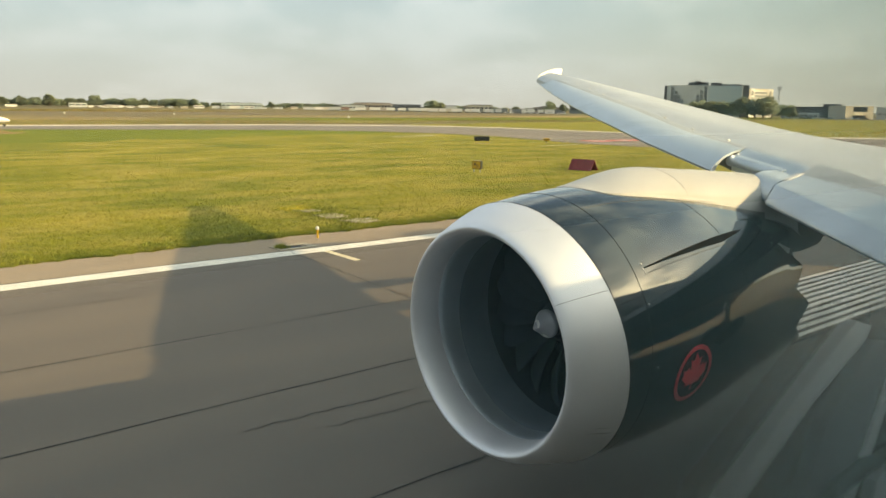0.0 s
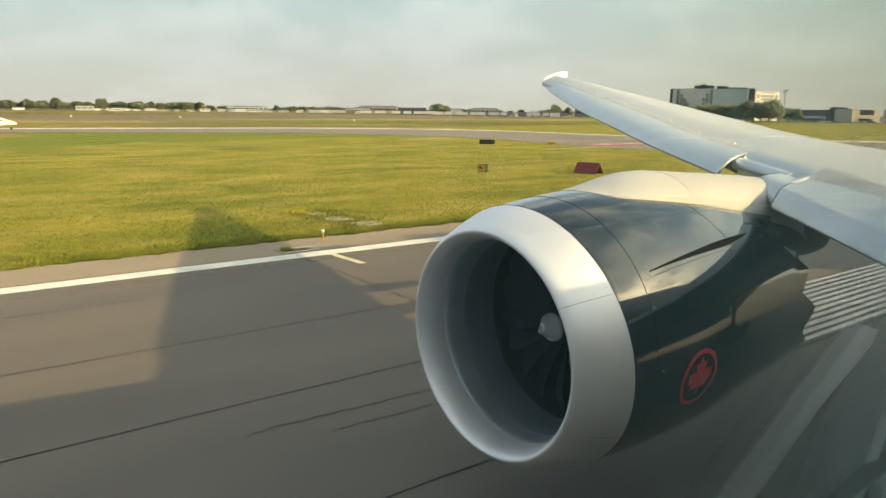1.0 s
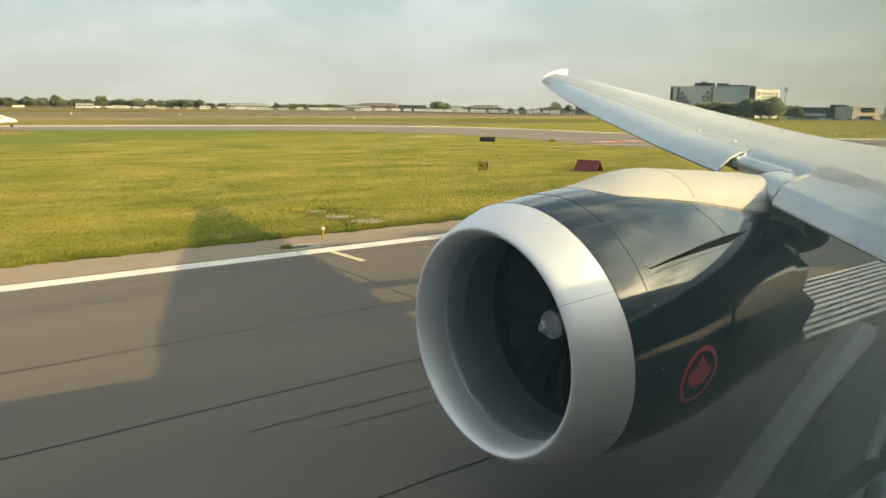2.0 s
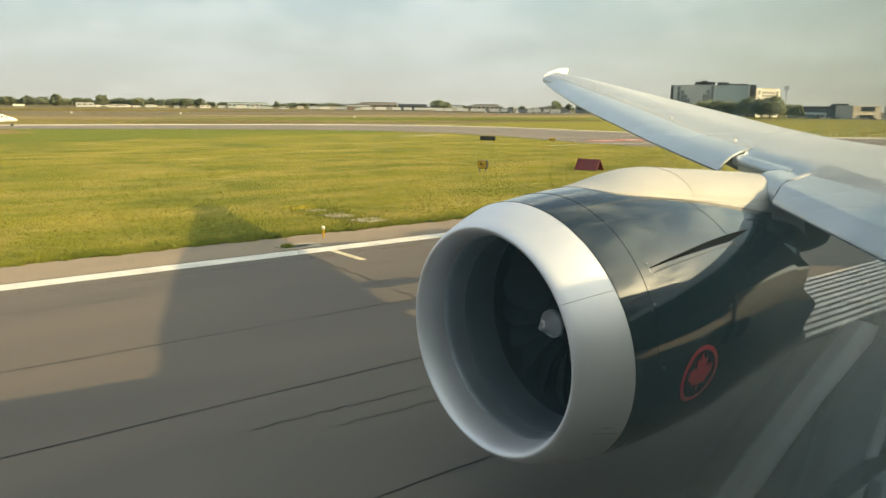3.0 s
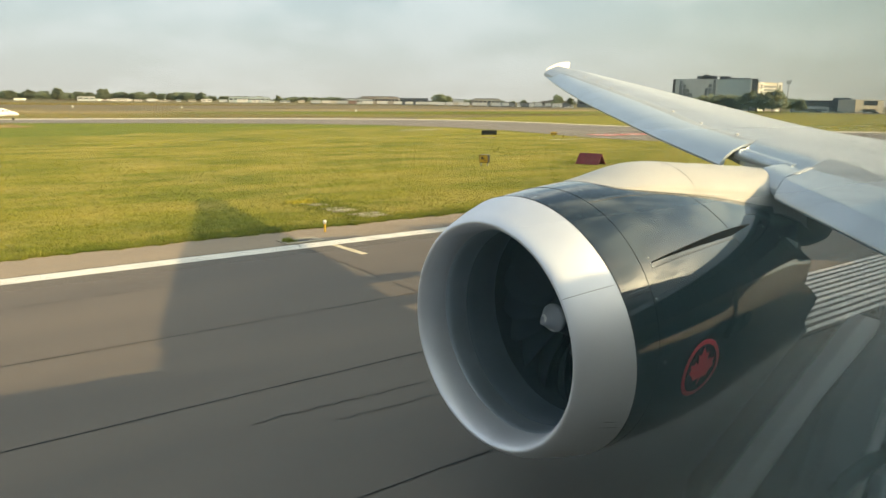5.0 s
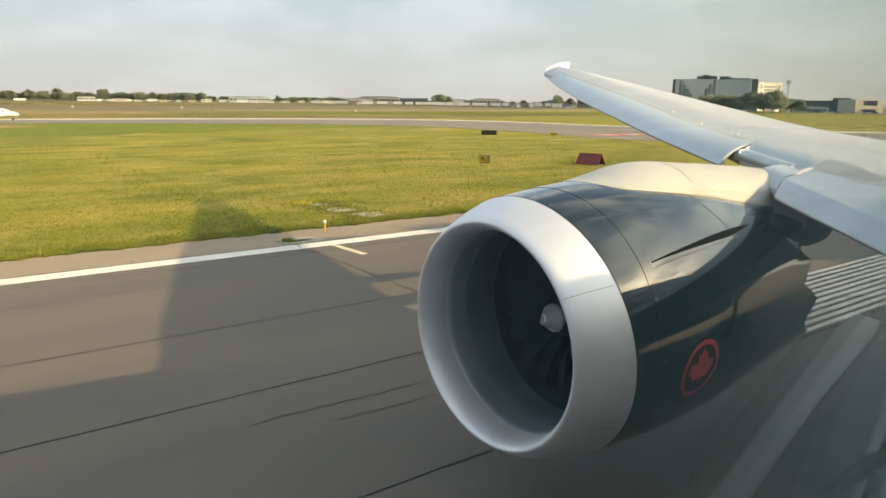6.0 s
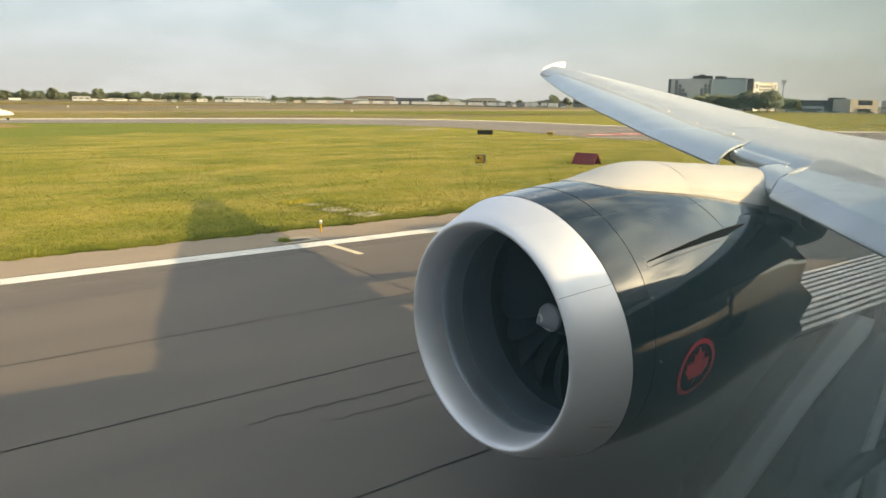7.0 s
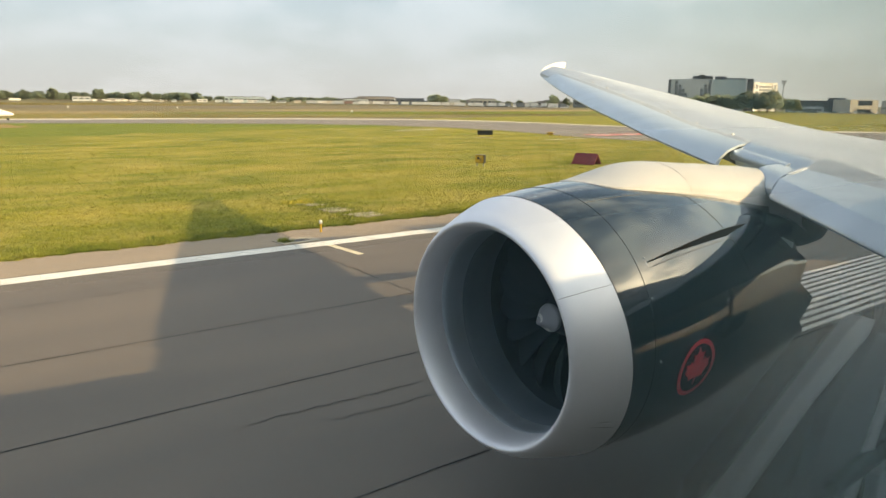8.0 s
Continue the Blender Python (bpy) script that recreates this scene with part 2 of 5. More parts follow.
# film grows towards the rear edge, a painted veil for the haze mirrored there
edge, edge_range, total = pn.new("ShaderNodeSeparateXYZ"), pn.new("ShaderNodeMapRange"), pn.new("ShaderNodeMath")
edge_range.inputs["From Min"].default_value, edge_range.inputs["From Max"].default_value = 0.06, 0.17
edge_range.inputs["To Min"].default_value, edge_range.inputs["To Max"].default_value = 0.0, 0.075
total.operation = "ADD"
pl.new(pn["Texture Coordinate"].outputs["Object"], edge.inputs["Vector"])
pl.new(edge.outputs["X"], edge_range.inputs["Value"])
pl.new(edge_range.outputs["Result"], total.inputs[0])
pl.new(smear_range.outputs["Result"], total.inputs[1])
pl.new(total.outputs["Value"], mixed.inputs["Fac"])
pl.new(pb.outputs["BSDF"], mixed.inputs[1])
pl.new(film.outputs["BSDF"], mixed.inputs[2])
pl.new(mixed.outputs["Shader"], pn["Material Output"].inputs["Surface"])
M["steel"] = mat("steel", (0.35, 0.35, 0.35), 0.5, 0.6)
M["bark"] = mat("bark", (0.09, 0.065, 0.045), 0.95, scale=2.0, stretch=(1, 1, 0.2), bump=0.5)
# pale for leaves: distance haze is put into the colour
M["leaf"] = mat("leaf", (0.34, 0.37, 0.25), 0.8, col2=(0.24, 0.27, 0.18), scale=0.25, each=0.25, spec=0.2)
ln, ll = M["leaf"].node_tree.nodes, M["leaf"].node_tree.links
see, leaf_mix = ln.new("ShaderNodeBsdfTranslucent"), ln.new("ShaderNodeMixShader")
leaf_mix.inputs["Fac"].default_value = 0.55
ll.new(ln["Principled BSDF"].inputs["Base Color"].links[0].from_socket, see.inputs["Color"])
ll.new(ln["Principled BSDF"].outputs["BSDF"], leaf_mix.inputs[1])
ll.new(see.outputs["BSDF"], leaf_mix.inputs[2])
ll.new(leaf_mix.outputs["Shader"], ln["Material Output"].inputs["Surface"])
M["panel_pale"] = mat("panel_pale", (0.52, 0.54, 0.53), 0.6, scale=0.05, fine=0.1, bump_scale=1.0)
M["panel_grey"] = mat("panel_grey", (0.2, 0.21, 0.21), 0.6, scale=0.05)
M["panel_dark"] = mat("panel_dark", (0.085, 0.083, 0.085), 0.5, scale=0.05)
M["panel_cream"] = mat("panel_cream", (0.56, 0.51, 0.4), 0.7, scale=0.05)
M["panel_white"] = mat("panel_white", (0.75, 0.73, 0.68), 0.7, scale=0.05)
M["panel_tan"] = mat("panel_tan", (0.34, 0.3, 0.26), 0.7, scale=0.05)
M["panel_slate"] = mat("panel_slate", (0.1, 0.115, 0.14), 0.6, scale=0.05)
M["brick"] = mat("brick", (0.24, 0.16, 0.125), 0.9, scale=0.1)
M["glass_dark"] = mat("glass_dark", (0.02, 0.025, 0.03), 0.1, scale=0.5)
M["roof_grey"] = mat("roof_grey", (0.13, 0.13, 0.13), 0.8, scale=0.1)


# ---- mesh helpers ----
def part(name, bm, material, parent=None, label="", smooth=True, sharp=35):
    me = bpy.data.meshes.new(name)
    bmesh.ops.recalc_face_normals(bm, faces=bm.faces[:])
    bm.to_mesh(me)
    bm.free()
    for m in (material if isinstance(material, (list, tuple)) else [material]):
        me.materials.append(m)
    if smooth:
        me.shade_smooth()
        me.set_sharp_from_angle(angle=radians(sharp))
    ob = new(name, me)
    if parent:
        ob.parent = parent
    if label:
        ob["label"] = label
    return ob


def root(name, at, label, category, group="", turn=0.0):
    ob = new(name)
    ob.matrix_world = pose(*at, 0, 0, turn)
    return tagged(ob, label, category, group)


def box(bm, a, b, bevel=0.0):
    made = bmesh.ops.create_cube(bm, size=1.0)["verts"]
    for v in made:
        v.co = Vector([(a[i] + b[i]) / 2 + v.co[i] * (b[i] - a[i]) for i in range(3)])
    if bevel:
        edges = list({e for v in made for e in v.link_edges})
        bmesh.ops.bevel(bm, geom=edges, offset=bevel, segments=1, affect="EDGES")
    return bm


def boxes(*pairs, bevel=0.0):
    bm = bmesh.new()
    for a, b in pairs:
        box(bm, a, b, bevel)
    return bm


def loft(rings, closed=True, caps=False, wrap=False):
    """Skin over rings of equal numbers of points."""
    bm = bmesh.new()
    vs = [[bm.verts.new(p) for p in r] for r in rings]
    n = len(vs[0])
    for a, b in zip(vs, vs[1:] + ([vs[0]] if wrap else [])):
        for i in range(n if closed else n - 1):
            j = (i + 1) % n
            bm.faces.new((a[i], a[j], b[j], b[i]))
    if caps:
        bm.faces.new(vs[0])
        bm.faces.new(vs[-1][::-1])
    return bm


def lerp(table, v):
    """Value at v in a table of (key, value)."""
    ks = [k for k, _ in table]
    return float(np.interp(v, ks, [w for _, w in table]))


def tube(bm, path, r, sides=5, closed=False):
    """A thin round bar along a path."""
    pts = [Vector(p) for p in path]
    rings = []
    for i, p in enumerate(pts):
        a = pts[i - 1] if (i or closed) else p
        b = pts[(i + 1) % len(pts)] if (i < len(pts) - 1 or closed) else p
        d = (b - a).normalized()
        u = d.orthogonal().normalized() if not rings else (u - d * u.dot(d)).normalized()
        w = d.cross(u)
        rings.append([bm.verts.new(p + (u * math.cos(k) + w * math.sin(k)) * r) for k in [2 * math.pi * j / sides for j in range(sides)]])
    for a, b in zip(rings, rings[1:] + ([rings[0]] if closed else [])):
        for i in range(sides):
            bm.faces.new((a[i], a[(i + 1) % sides], b[(i + 1) % sides], b[i]))


def spot(bearing, d):
    """A place on the ground d metres out, bearing in degrees aft of straight out."""
    return Vector((d * math.sin(radians(bearing)), d * math.cos(radians(bearing)), 0))


def sheet(name, x0, x1, y0, y1, z, material, label="", category="", thick=0.08, nx=1):
    ob = part(name, boxes(((x0, y0, z - thick), (x1, y1, z))), material, smooth=False)
    return tagged(ob, label, category, kind="structure")


# ---- ground ----
sheet("ground", -2500, 3500, -1500, 4200, -0.05, M["field"], "flat airfield of dry and green grass to the horizon", "ground")
sheet("ground_grass", -400, 700, 29.6, 150, -0.012, M["grass"], "mown green grass strip beside the runway", "grass", 0.03)
runway = sheet("runway", -400, 900, -36, 26.7, 0.0, M["asphalt"], "dark grey asphalt runway with long paving joints", "runway")
sheet("runway_shoulder", -400, 900, 26.7, 29.7, -0.004, M["shoulder"], "pale beige paved runway shoulder", "shoulder")


def strip(near, far, name, material, z, label):
    ob = part(name, loft([[(*a, z), (*b, z), (*b, z - 0.03), (*a, z - 0.03)] for a, b in zip(near, far)], caps=True), material, smooth=False)
    return tagged(ob, label, "taxiway", kind="structure")


# the taxiway curves from far out towards the runway
NEAR = [(-250, 196), (0, 190), (32, 183), (59, 173), (84, 161), (98, 146), (104, 130), (104, 112), (100, 98), (97, 88), (96, 76), (98, 64), (106, 45), (118, 29)]
FAR = [(-250, 214), (0, 211), (37, 209), (70, 206), (102, 200), (128, 188), (142, 174), (148, 158), (149, 140), (148, 122), (150, 102), (158, 80), (184, 55), (222, 30)]
strip(NEAR, FAR, "taxiway", M["taxiway"], 0.02, "grey paved taxiway curving towards the runway")
strip(FAR, [(x + 4, y + 9) for x, y in FAR], "taxiway_shoulder", M["white_edge"], 0.015, "pale concrete edge of the taxiway")

# ---- runway markings and joints ----
line = part("edge_line", boxes(((-400, 25.75, -0.002), (900, 26.6, 0.005))), M["line_paint"], smooth=False)
tagged(line, "worn white painted runway edge line", "road marking", kind="structure")
for y in (26.72, 22.7, 17.7, 13.25, 8.6, 4.2, -0.5, -5.2):
    rng = random.Random(int(y * 10))
    rows = []
    for i in range(160):
        x = -30 + i * 0.8
        o, w = rng.uniform(-0.014, 0.014), rng.uniform(0.016, 0.029) * (0.55 if y > 20 else 1.0)
        rows.append([(x, y + o - w, 0.0035), (x, y + o + w, 0.0035)])
    tagged(part("paving_joint", loft(rows, closed=False), M["joint_seal"], smooth=False), "thin dark sealed paving joint in the asphalt", "joint", "runway joints", "structure")

STRIPES = 9.4
marking = root("touchdown_marking", (STRIPES, 0, 0), "white striped touchdown marking painted on the asphalt", "road marking")
for i in range(11):
    y = 12.05 - i * 0.32
    rng = random.Random(i)
    bm = loft([[(k * 1.05, y - 0.085 + rng.uniform(-0.012, 0.012), 0.006), (k * 1.05, y + 0.085 + rng.uniform(-0.012, 0.012), 0.006)] for k in range(22)], closed=False)
    part("stripe", bm, M["line_paint"], marking, smooth=False)

# ---- aeroplane ----
plane = root("airliner", (12, -2.75, 0), "white and black twin-engine airliner rolling on the runway", "aeroplane")
plane.matrix_world = Matrix()

# fuselage: a long tube with an open cabin window where the eye is
def fuselage():
    rings = []
    xs = [-14, -13.5, -12.5, -11, -9, -6, -3] + [-0.45 + 0.1 * i for i in range(20)] + [2, 5, 10, 16, 22, 28, 33, 38, 43, 47, 50, 52.5]
    size = [(-14, 0.05), (-13.5, 0.9), (-12.5, 1.6), (-11, 2.2), (-9, 2.65), (-6, 2.87), (28, 2.87), (40, 2.1), (50, 0.8), (52.5, 0.2)]
    lift = [(-14, 4.2), (-9, 4.75), (-6, 4.9), (28, 4.9), (52.5, 6.6)]
    n = 96
    for x in xs:
        r, zc = lerp(size, x), lerp(lift, x)
        rings.append([(x, -2.75 + r * math.sin(2 * math.pi * k / n), zc + r * 1.02 * math.cos(2 * math.pi * k / n)) for k in range(n)])
    bm = loft(rings, caps=True)
    gone = [f for f in bm.faces if (-0.4 < f.calc_center_median().x < 0.5 or 0.62 < f.calc_center_median().x < 1.3) and f.calc_center_median().y > -0.4 and 5.2 < f.calc_center_median().z < 6.05]
    bmesh.ops.delete(bm, geom=gone, context="FACES")
    # black carried up to window height, put in to darken the cowl's reflection
    for f in bm.faces:
        f.material_index = 1 if f.calc_center_median().z < 5.2 else 0
    return part("fuselage", bm, [M["fuselage"], M["belly"]], plane, "white fuselage, blackened to window height for the cowl's reflection")


fuselage()
# unseen fairing, set low and boxy to keep sunlit ground out of the cowl
rows = []
for x, w, low in [(1.5, 1.2, 2.1), (4, 2.5, 1.6), (7, 2.95, 1.35), (13, 3.05, 1.25), (20, 2.9, 1.3), (25, 2.2, 1.6), (29, 1.2, 2.1)]:
    ringf = []
    for k in range(40):
        a = 2 * math.pi * k / 40
        u, v = math.cos(a), math.sin(a)
        ringf.append((x, -2.75 + w * math.copysign(abs(u) ** 0.45, u), low + (4.4 - low) * (0.5 + 0.5 * math.copysign(abs(v) ** 0.45, v))))
    rows.append(ringf)
part("belly_fairing", loft(rows, caps=True), M["belly"], plane, "unseen black wing-to-body fairing, deepened to block light")

# tail fin and tailplanes: station of the nose, chord, thickness
def blade_ring(chord, thick):
    return [(chord * u, thick * w) for u, w in ((0, 0), (0.08, 0.6), (0.35, 1), (0.7, 0.55), (1, 0), (0.7, -0.55), (0.35, -1), (0.08, -0.6))]


rows = [[(x + u, -2.75 + w, z) for u, w in blade_ring(c, t)] for z, x, c, t in ((7.2, 42.8, 7.6, 0.36), (8.4, 43.7, 7.0, 0.34), (12.4, 46.7, 5.0, 0.24), (16.2, 49.55, 2.9, 0.12), (16.4, 49.9, 2.5, 0.06))]
part("tail_fin", loft(rows, caps=True), M["fuselage"], plane, "tall white swept tail fin")
for side in (-1, 1):
    rows = [[(x + u, -2.75 + side * y, z + w) for u, w in blade_ring(c, t)] for y, x, c, t, z in ((0.6, 41.4, 6.6, 0.34, 6.4), (2.3, 42.5, 6.0, 0.3, 6.55), (6.0, 45.2, 4.1, 0.2, 7.0), (9.6, 47.9, 2.4, 0.1, 7.4), (9.9, 48.3, 1.9, 0.05, 7.42))]
    part("tailplane", loft(rows, caps=True), M["fuselage"], plane, "white swept tailplane")

# cabin round the eye: floor, window and the seat that the pane mirrors
part("cabin_floor", boxes(((-9, -5.2, 4.3), (20, -0.05, 4.4))), M["cabin"], plane, "grey cabin floor", smooth=False)
window = part("window_frame", boxes(((-0.42, 0.0, 5.1), (0.52, 0.07, 5.2)), ((-0.42, 0.0, 6.0), (0.52, 0.07, 6.1)), ((-0.42, 0.0, 5.2), (-0.36, 0.07, 6.0)), ((0.46, 0.0, 5.2), (0.52, 0.07, 6.0))), M["cabin"], plane, "grey cabin window frame", smooth=False)
pane = part("window_pane", boxes(((-0.36, 0.0545, 5.2), (0.46, 0.0555, 6.0))), M["pane"], window, "clear acrylic window pane", smooth=False)
pane.visible_shadow = False
inner = part("inner_pane", boxes(((-0.36, 0.052, 5.2), (0.46, 0.053, 6.0))), M["pane_clear"], window, "clear inner window pane", smooth=False)
inner.visible_shadow = False
# the next window aft, unseen, opened to light the seat
aft = part("window_frame", boxes(((0.6, 0.0, 5.1), (1.36, 0.07, 5.2)), ((0.6, 0.0, 6.0), (1.36, 0.07, 6.1)), ((0.6, 0.0, 5.2), (0.66, 0.07, 6.0)), ((1.3, 0.0, 5.2), (1.36, 0.07, 6.0))), M["cabin"], plane, "grey cabin window frame", smooth=False)
aft_pane = part("window_pane", boxes(((0.66, 0.044, 5.2), (1.3, 0.047, 6.0))), M["pane_clear"], aft, "clear acrylic window pane", smooth=False)
aft_pane.visible_shadow = False
seat = root("cabin_seat", (0.9, -0.5, 4.4), "grey seat made up for the streaks mirrored in the pane", "seat")


def seat_part(name, ob):
    ob.matrix_parent_inverse = seat.matrix_world.inverted()


seat_part("base", part("base", boxes(((0.62, -0.75, 4.4), (1.15, -0.3, 4.85)), bevel=0.03), M["cabin"], seat))
seat_part("side", part("side_panel", loft([[(0.58, y, 4.84), (1.1, y, 4.84), (1.02, y, 5.36), (0.93, y, 5.37), (0.655, y, 5.22)] for y in (-0.31, -0.29)], caps=True), M["side_grey"], seat, "dark grey side panel", smooth=False))
# made-up shapes, cut so the pane mirrors them as pale and dark streaks
for outline, material, label in (
        ([(0.661, 5.2), (0.818, 5.288), (0.928, 5.346), (0.944, 5.353), (0.985, 5.34), (0.975, 5.325), (0.846, 5.27), (0.775, 5.23), (0.695, 5.184)], "trim_white", "pale slanting plastic trim"),
        ([(0.833, 5.141), (0.86, 5.171), (0.893, 5.24), (1.004, 5.318), (1.076, 5.304), (1.039, 5.232), (1.002, 5.168), (0.973, 5.131), (0.957, 5.098)], "trim_grey", "grey cushion edge"),
        ([(1.058, 5.063), (1.064, 5.107), (1.127, 5.13), (1.157, 5.029)], "trim_white", "pale armrest cap")):
    seat_part("trim", part("side_trim", loft([[(x, y, z) for x, z in outline] for y in (-0.289, -0.272)], caps=True), M[material], seat, label, smooth=False))
bm = bmesh.new()
tube(bm, [(0.955, -0.268, 5.095), (0.973, -0.268, 5.131), (1.002, -0.268, 5.168), (1.039, -0.268, 5.232), (1.067, -0.268, 5.275)], 0.007, 8)
seat_part("piping", part("piping", bm, M["trim_white"], seat, "pale piping"))
bm = bmesh.new()
tube(bm, [(0.892, -0.262, 5.15), (1.0, -0.262, 5.157), (1.12, -0.262, 5.156)], 0.011, 8)
seat_part("strap", part("strap", bm, M["seam"], seat, "dark strap"))

# engine: axis runs aft, drooped a little
NX, NY, NZ, DROOP = 6.42, 7.05, 2.63, 0.038
SAG = [(-0.2, -0.01), (0.635, -0.05), (1.03, -0.015), (1.6, 0.0)]


def nac(s, r, a, k=0.0):
    """A point of the engine: s metres aft, r out, at the angle a (0 outboard, 90 up), on a plane leaning by k."""
    y, z = r * math.cos(a), r * math.sin(a)
    z += lerp(SAG, s)
    x = s * math.cos(DROOP) - z * math.sin(DROOP)
    zz = s * math.sin(DROOP) + z * math.cos(DROOP)
    return (NX + x - k * zz, NY + y, NZ + zz)


LEAN = [(-0.3, 0.008), (0.1, 0.01), (0.64, 0.108), (1.03, 0.0), (9, 0.0)]
OUTER = [(0.635, 1.796), (0.9, 1.815), (1.3, 1.835), (1.8, 1.84), (2.4, 1.815), (3.0, 1.765), (3.6, 1.695), (4.2, 1.615), (4.8, 1.53), (5.35, 1.45)]
OUTER_FIT = np.polyfit([a for a, _ in OUTER], [b for _, b in OUTER], 4)


KEEL = [(0.64, 0.0), (1.03, 0.015), (1.56, 0.07), (2.16, 0.1), (3.0, 0.15), (4.0, 0.18), (5.0, 0.22), (6.0, 0.22)]


def cowl_r(s):
    return float(np.polyval(OUTER_FIT, min(5.35, max(0.635, s))))


def cowl_at(s, a):
    """Outer radius of the cowl, which bulges along its keel and falls away at the rear shoulder."""
    keel = max(0.0, math.cos(a + math.pi / 2 + 0.15)) ** 1.5
    shoulder = max(0.0, math.cos(a - radians(120)))
    return cowl_r(s) + keel * lerp(KEEL, s) - shoulder * 0.012 * max(0.0, s - 2.4) ** 2


def ring(s, r, n=128, k=None):
    return [nac(s, r, 2 * math.pi * i / n, lerp(LEAN, s) if k is None else k) for i in range(n)]


engine = new("engine")
engine.parent = plane
engine["label"] = "black nacelle engine with a bare metal inlet lip"


LIP = -0.115


def lip_r(s):
    """Outer radius of the lip, s metres aft."""
    return 1.5 + 0.296 * max(0.0, (s - LIP) / (0.635 - LIP)) ** 0.62


def lip():
    outer = [LIP + (i / 14) ** 2 * (0.635 - LIP) for i in range(15)]
    rows = [(t, lip_r(t)) for t in outer]
    inner = []
    for i in range(1, 12):
        q = (i / 11) ** 2
        inner.append((LIP + q * 0.42, 1.5 - 0.12 * math.sqrt(1 - (1 - q) ** 2)))
    return part("inlet_lip", loft([ring(t, r) for t, r in rows[::-1] + inner]), M["lip_metal"], engine, "bare brushed aluminium inlet lip")


lip()
INNER_LEAN = [(0.3, lerp(LEAN, 0.3)), (0.6, 0.012), (1.1, 0.0), (3.0, 0.0)]
# tones step darker with depth: liner joints, with the inlet's shade put in
for name, mat_name, label, rows in (
        ("inlet_liner", "liner", "blue-grey acoustic liner of the inlet", [(0.303, 1.3805), (0.307, 1.378), (0.42, 1.367), (0.52, 1.362), (0.6, 1.36), (0.68, 1.361)]),
        ("rear_liner", "throat", "rear liner of the inlet, darkened for depth shade", [(0.68, 1.361), (0.684, 1.3598), (0.8, 1.364), (0.9, 1.37), (1.0, 1.38), (1.1, 1.39), (1.28, 1.4)]),
        ("fan_case", "blade_metal", "dark fan case", [(1.28, 1.4), (1.284, 1.3985), (1.4, 1.405), (1.9, 1.405), (2.4, 1.38), (2.4, 0.2)])):
    part(name, loft([ring(t, r, k=lerp(INNER_LEAN, t)) for t, r in rows]), M[mat_name], engine, label)

# fan cowl and reverser cowl with a saw-toothed rear edge
n = 128
rows = [[nac(s, cowl_at(s, 2 * math.pi * i / n) - (0.004 if s < 0.7 else 0), 2 * math.pi * i / n, lerp(LEAN, s)) for i in range(n)] for s in [0.64 + 0.12 * i for i in range(39)]]
last = []
for i in range(n):
    ph, a = (i / n * 14) % 1, 2 * math.pi * i / n
    tail = 5.27 + 0.4 * (1 - abs(2 * ph - 1)) + 0.35 * max(0.0, math.cos(a + math.pi / 2 + 0.15))
    last.append(nac(tail, cowl_at(5.35, a) - 0.05 * (tail - 5.2), a))
part("cowl", loft(rows + [last]), M["cowl_paint"], engine, "glossy black engine cowl")
part("core_cowl", loft([ring(s, r, 64, 0) for s, r in [(3.0, 1.1), (4.5, 1.12), (5.4, 1.0), (6.6, 0.72), (6.6, 0.6), (6.0, 0.55)]]), M["dark_metal"], engine, "dark metal core exhaust")
part("exhaust_plug", loft([ring(s, r, 48, 0) for s, r in [(5.8, 0.42), (6.8, 0.38), (7.6, 0.05)]], caps=True), M["dark_metal"], engine)

# spinner and fan blades
SPIN = [(0.87, 0.004), (0.874, 0.022), (0.89, 0.036), (0.93, 0.062), (0.98, 0.098), (1.02, 0.122), (1.055, 0.15), (1.075, 0.176), (1.095, 0.194), (1.12, 0.2), (1.15, 0.196)]
HUB = [(1.13, 0.16), (1.14, 0.187), (1.25, 0.245), (1.4, 0.325), (1.58, 0.4), (1.75, 0.48)]
part("spinner", loft([ring(t, r, 64, 0) for t, r in SPIN], caps=True), M["spinner"], engine, "grey cone spinner")
part("fan_hub", loft([ring(t, r, 64, 0) for t, r in HUB], caps=True), M["blade_metal"], engine, "dark fan hub")
rows = []
for i in range(49):
    q = i / 48
    row = []
    for w in (-1, -0.4, 0.4, 1):
        t = 0.9 + 0.15 * q + w * (0.012 + 0.016 * q)
        row.append(nac(t, lerp(SPIN, t) + 0.004, 3.0 - 5.0 * q))
    rows.append(row)
part("spinner_spiral", loft(rows, closed=False), M["white"], engine, "white painted spiral")
for b in range(18):
    a0 = 2 * math.pi * b / 18
    rows = []
    for i in range(9):
        r = 0.42 + 0.975 * i / 8
        tw = 0.5 + 0.55 * i / 8
        wd = 0.27 + 0.1 * math.sin(math.pi * i / 8)
        sw = 0.12 * math.sin(math.pi * i / 8 * 0.9)
        pts = []
        for u, th in [(-1, 0), (-0.4, 0.02), (0.4, 0.02), (1, 0), (0.4, -0.02), (-0.4, -0.02)]:
            t = u * wd
            pts.append(nac(1.62 + t * math.cos(tw) - sw + th * math.sin(tw), r, a0 + (t * math.sin(tw) - th * math.cos(tw)) / r))
        rows.append(pts)
    part("fan_blade", loft(rows, caps=True), M["blade_metal"], engine)

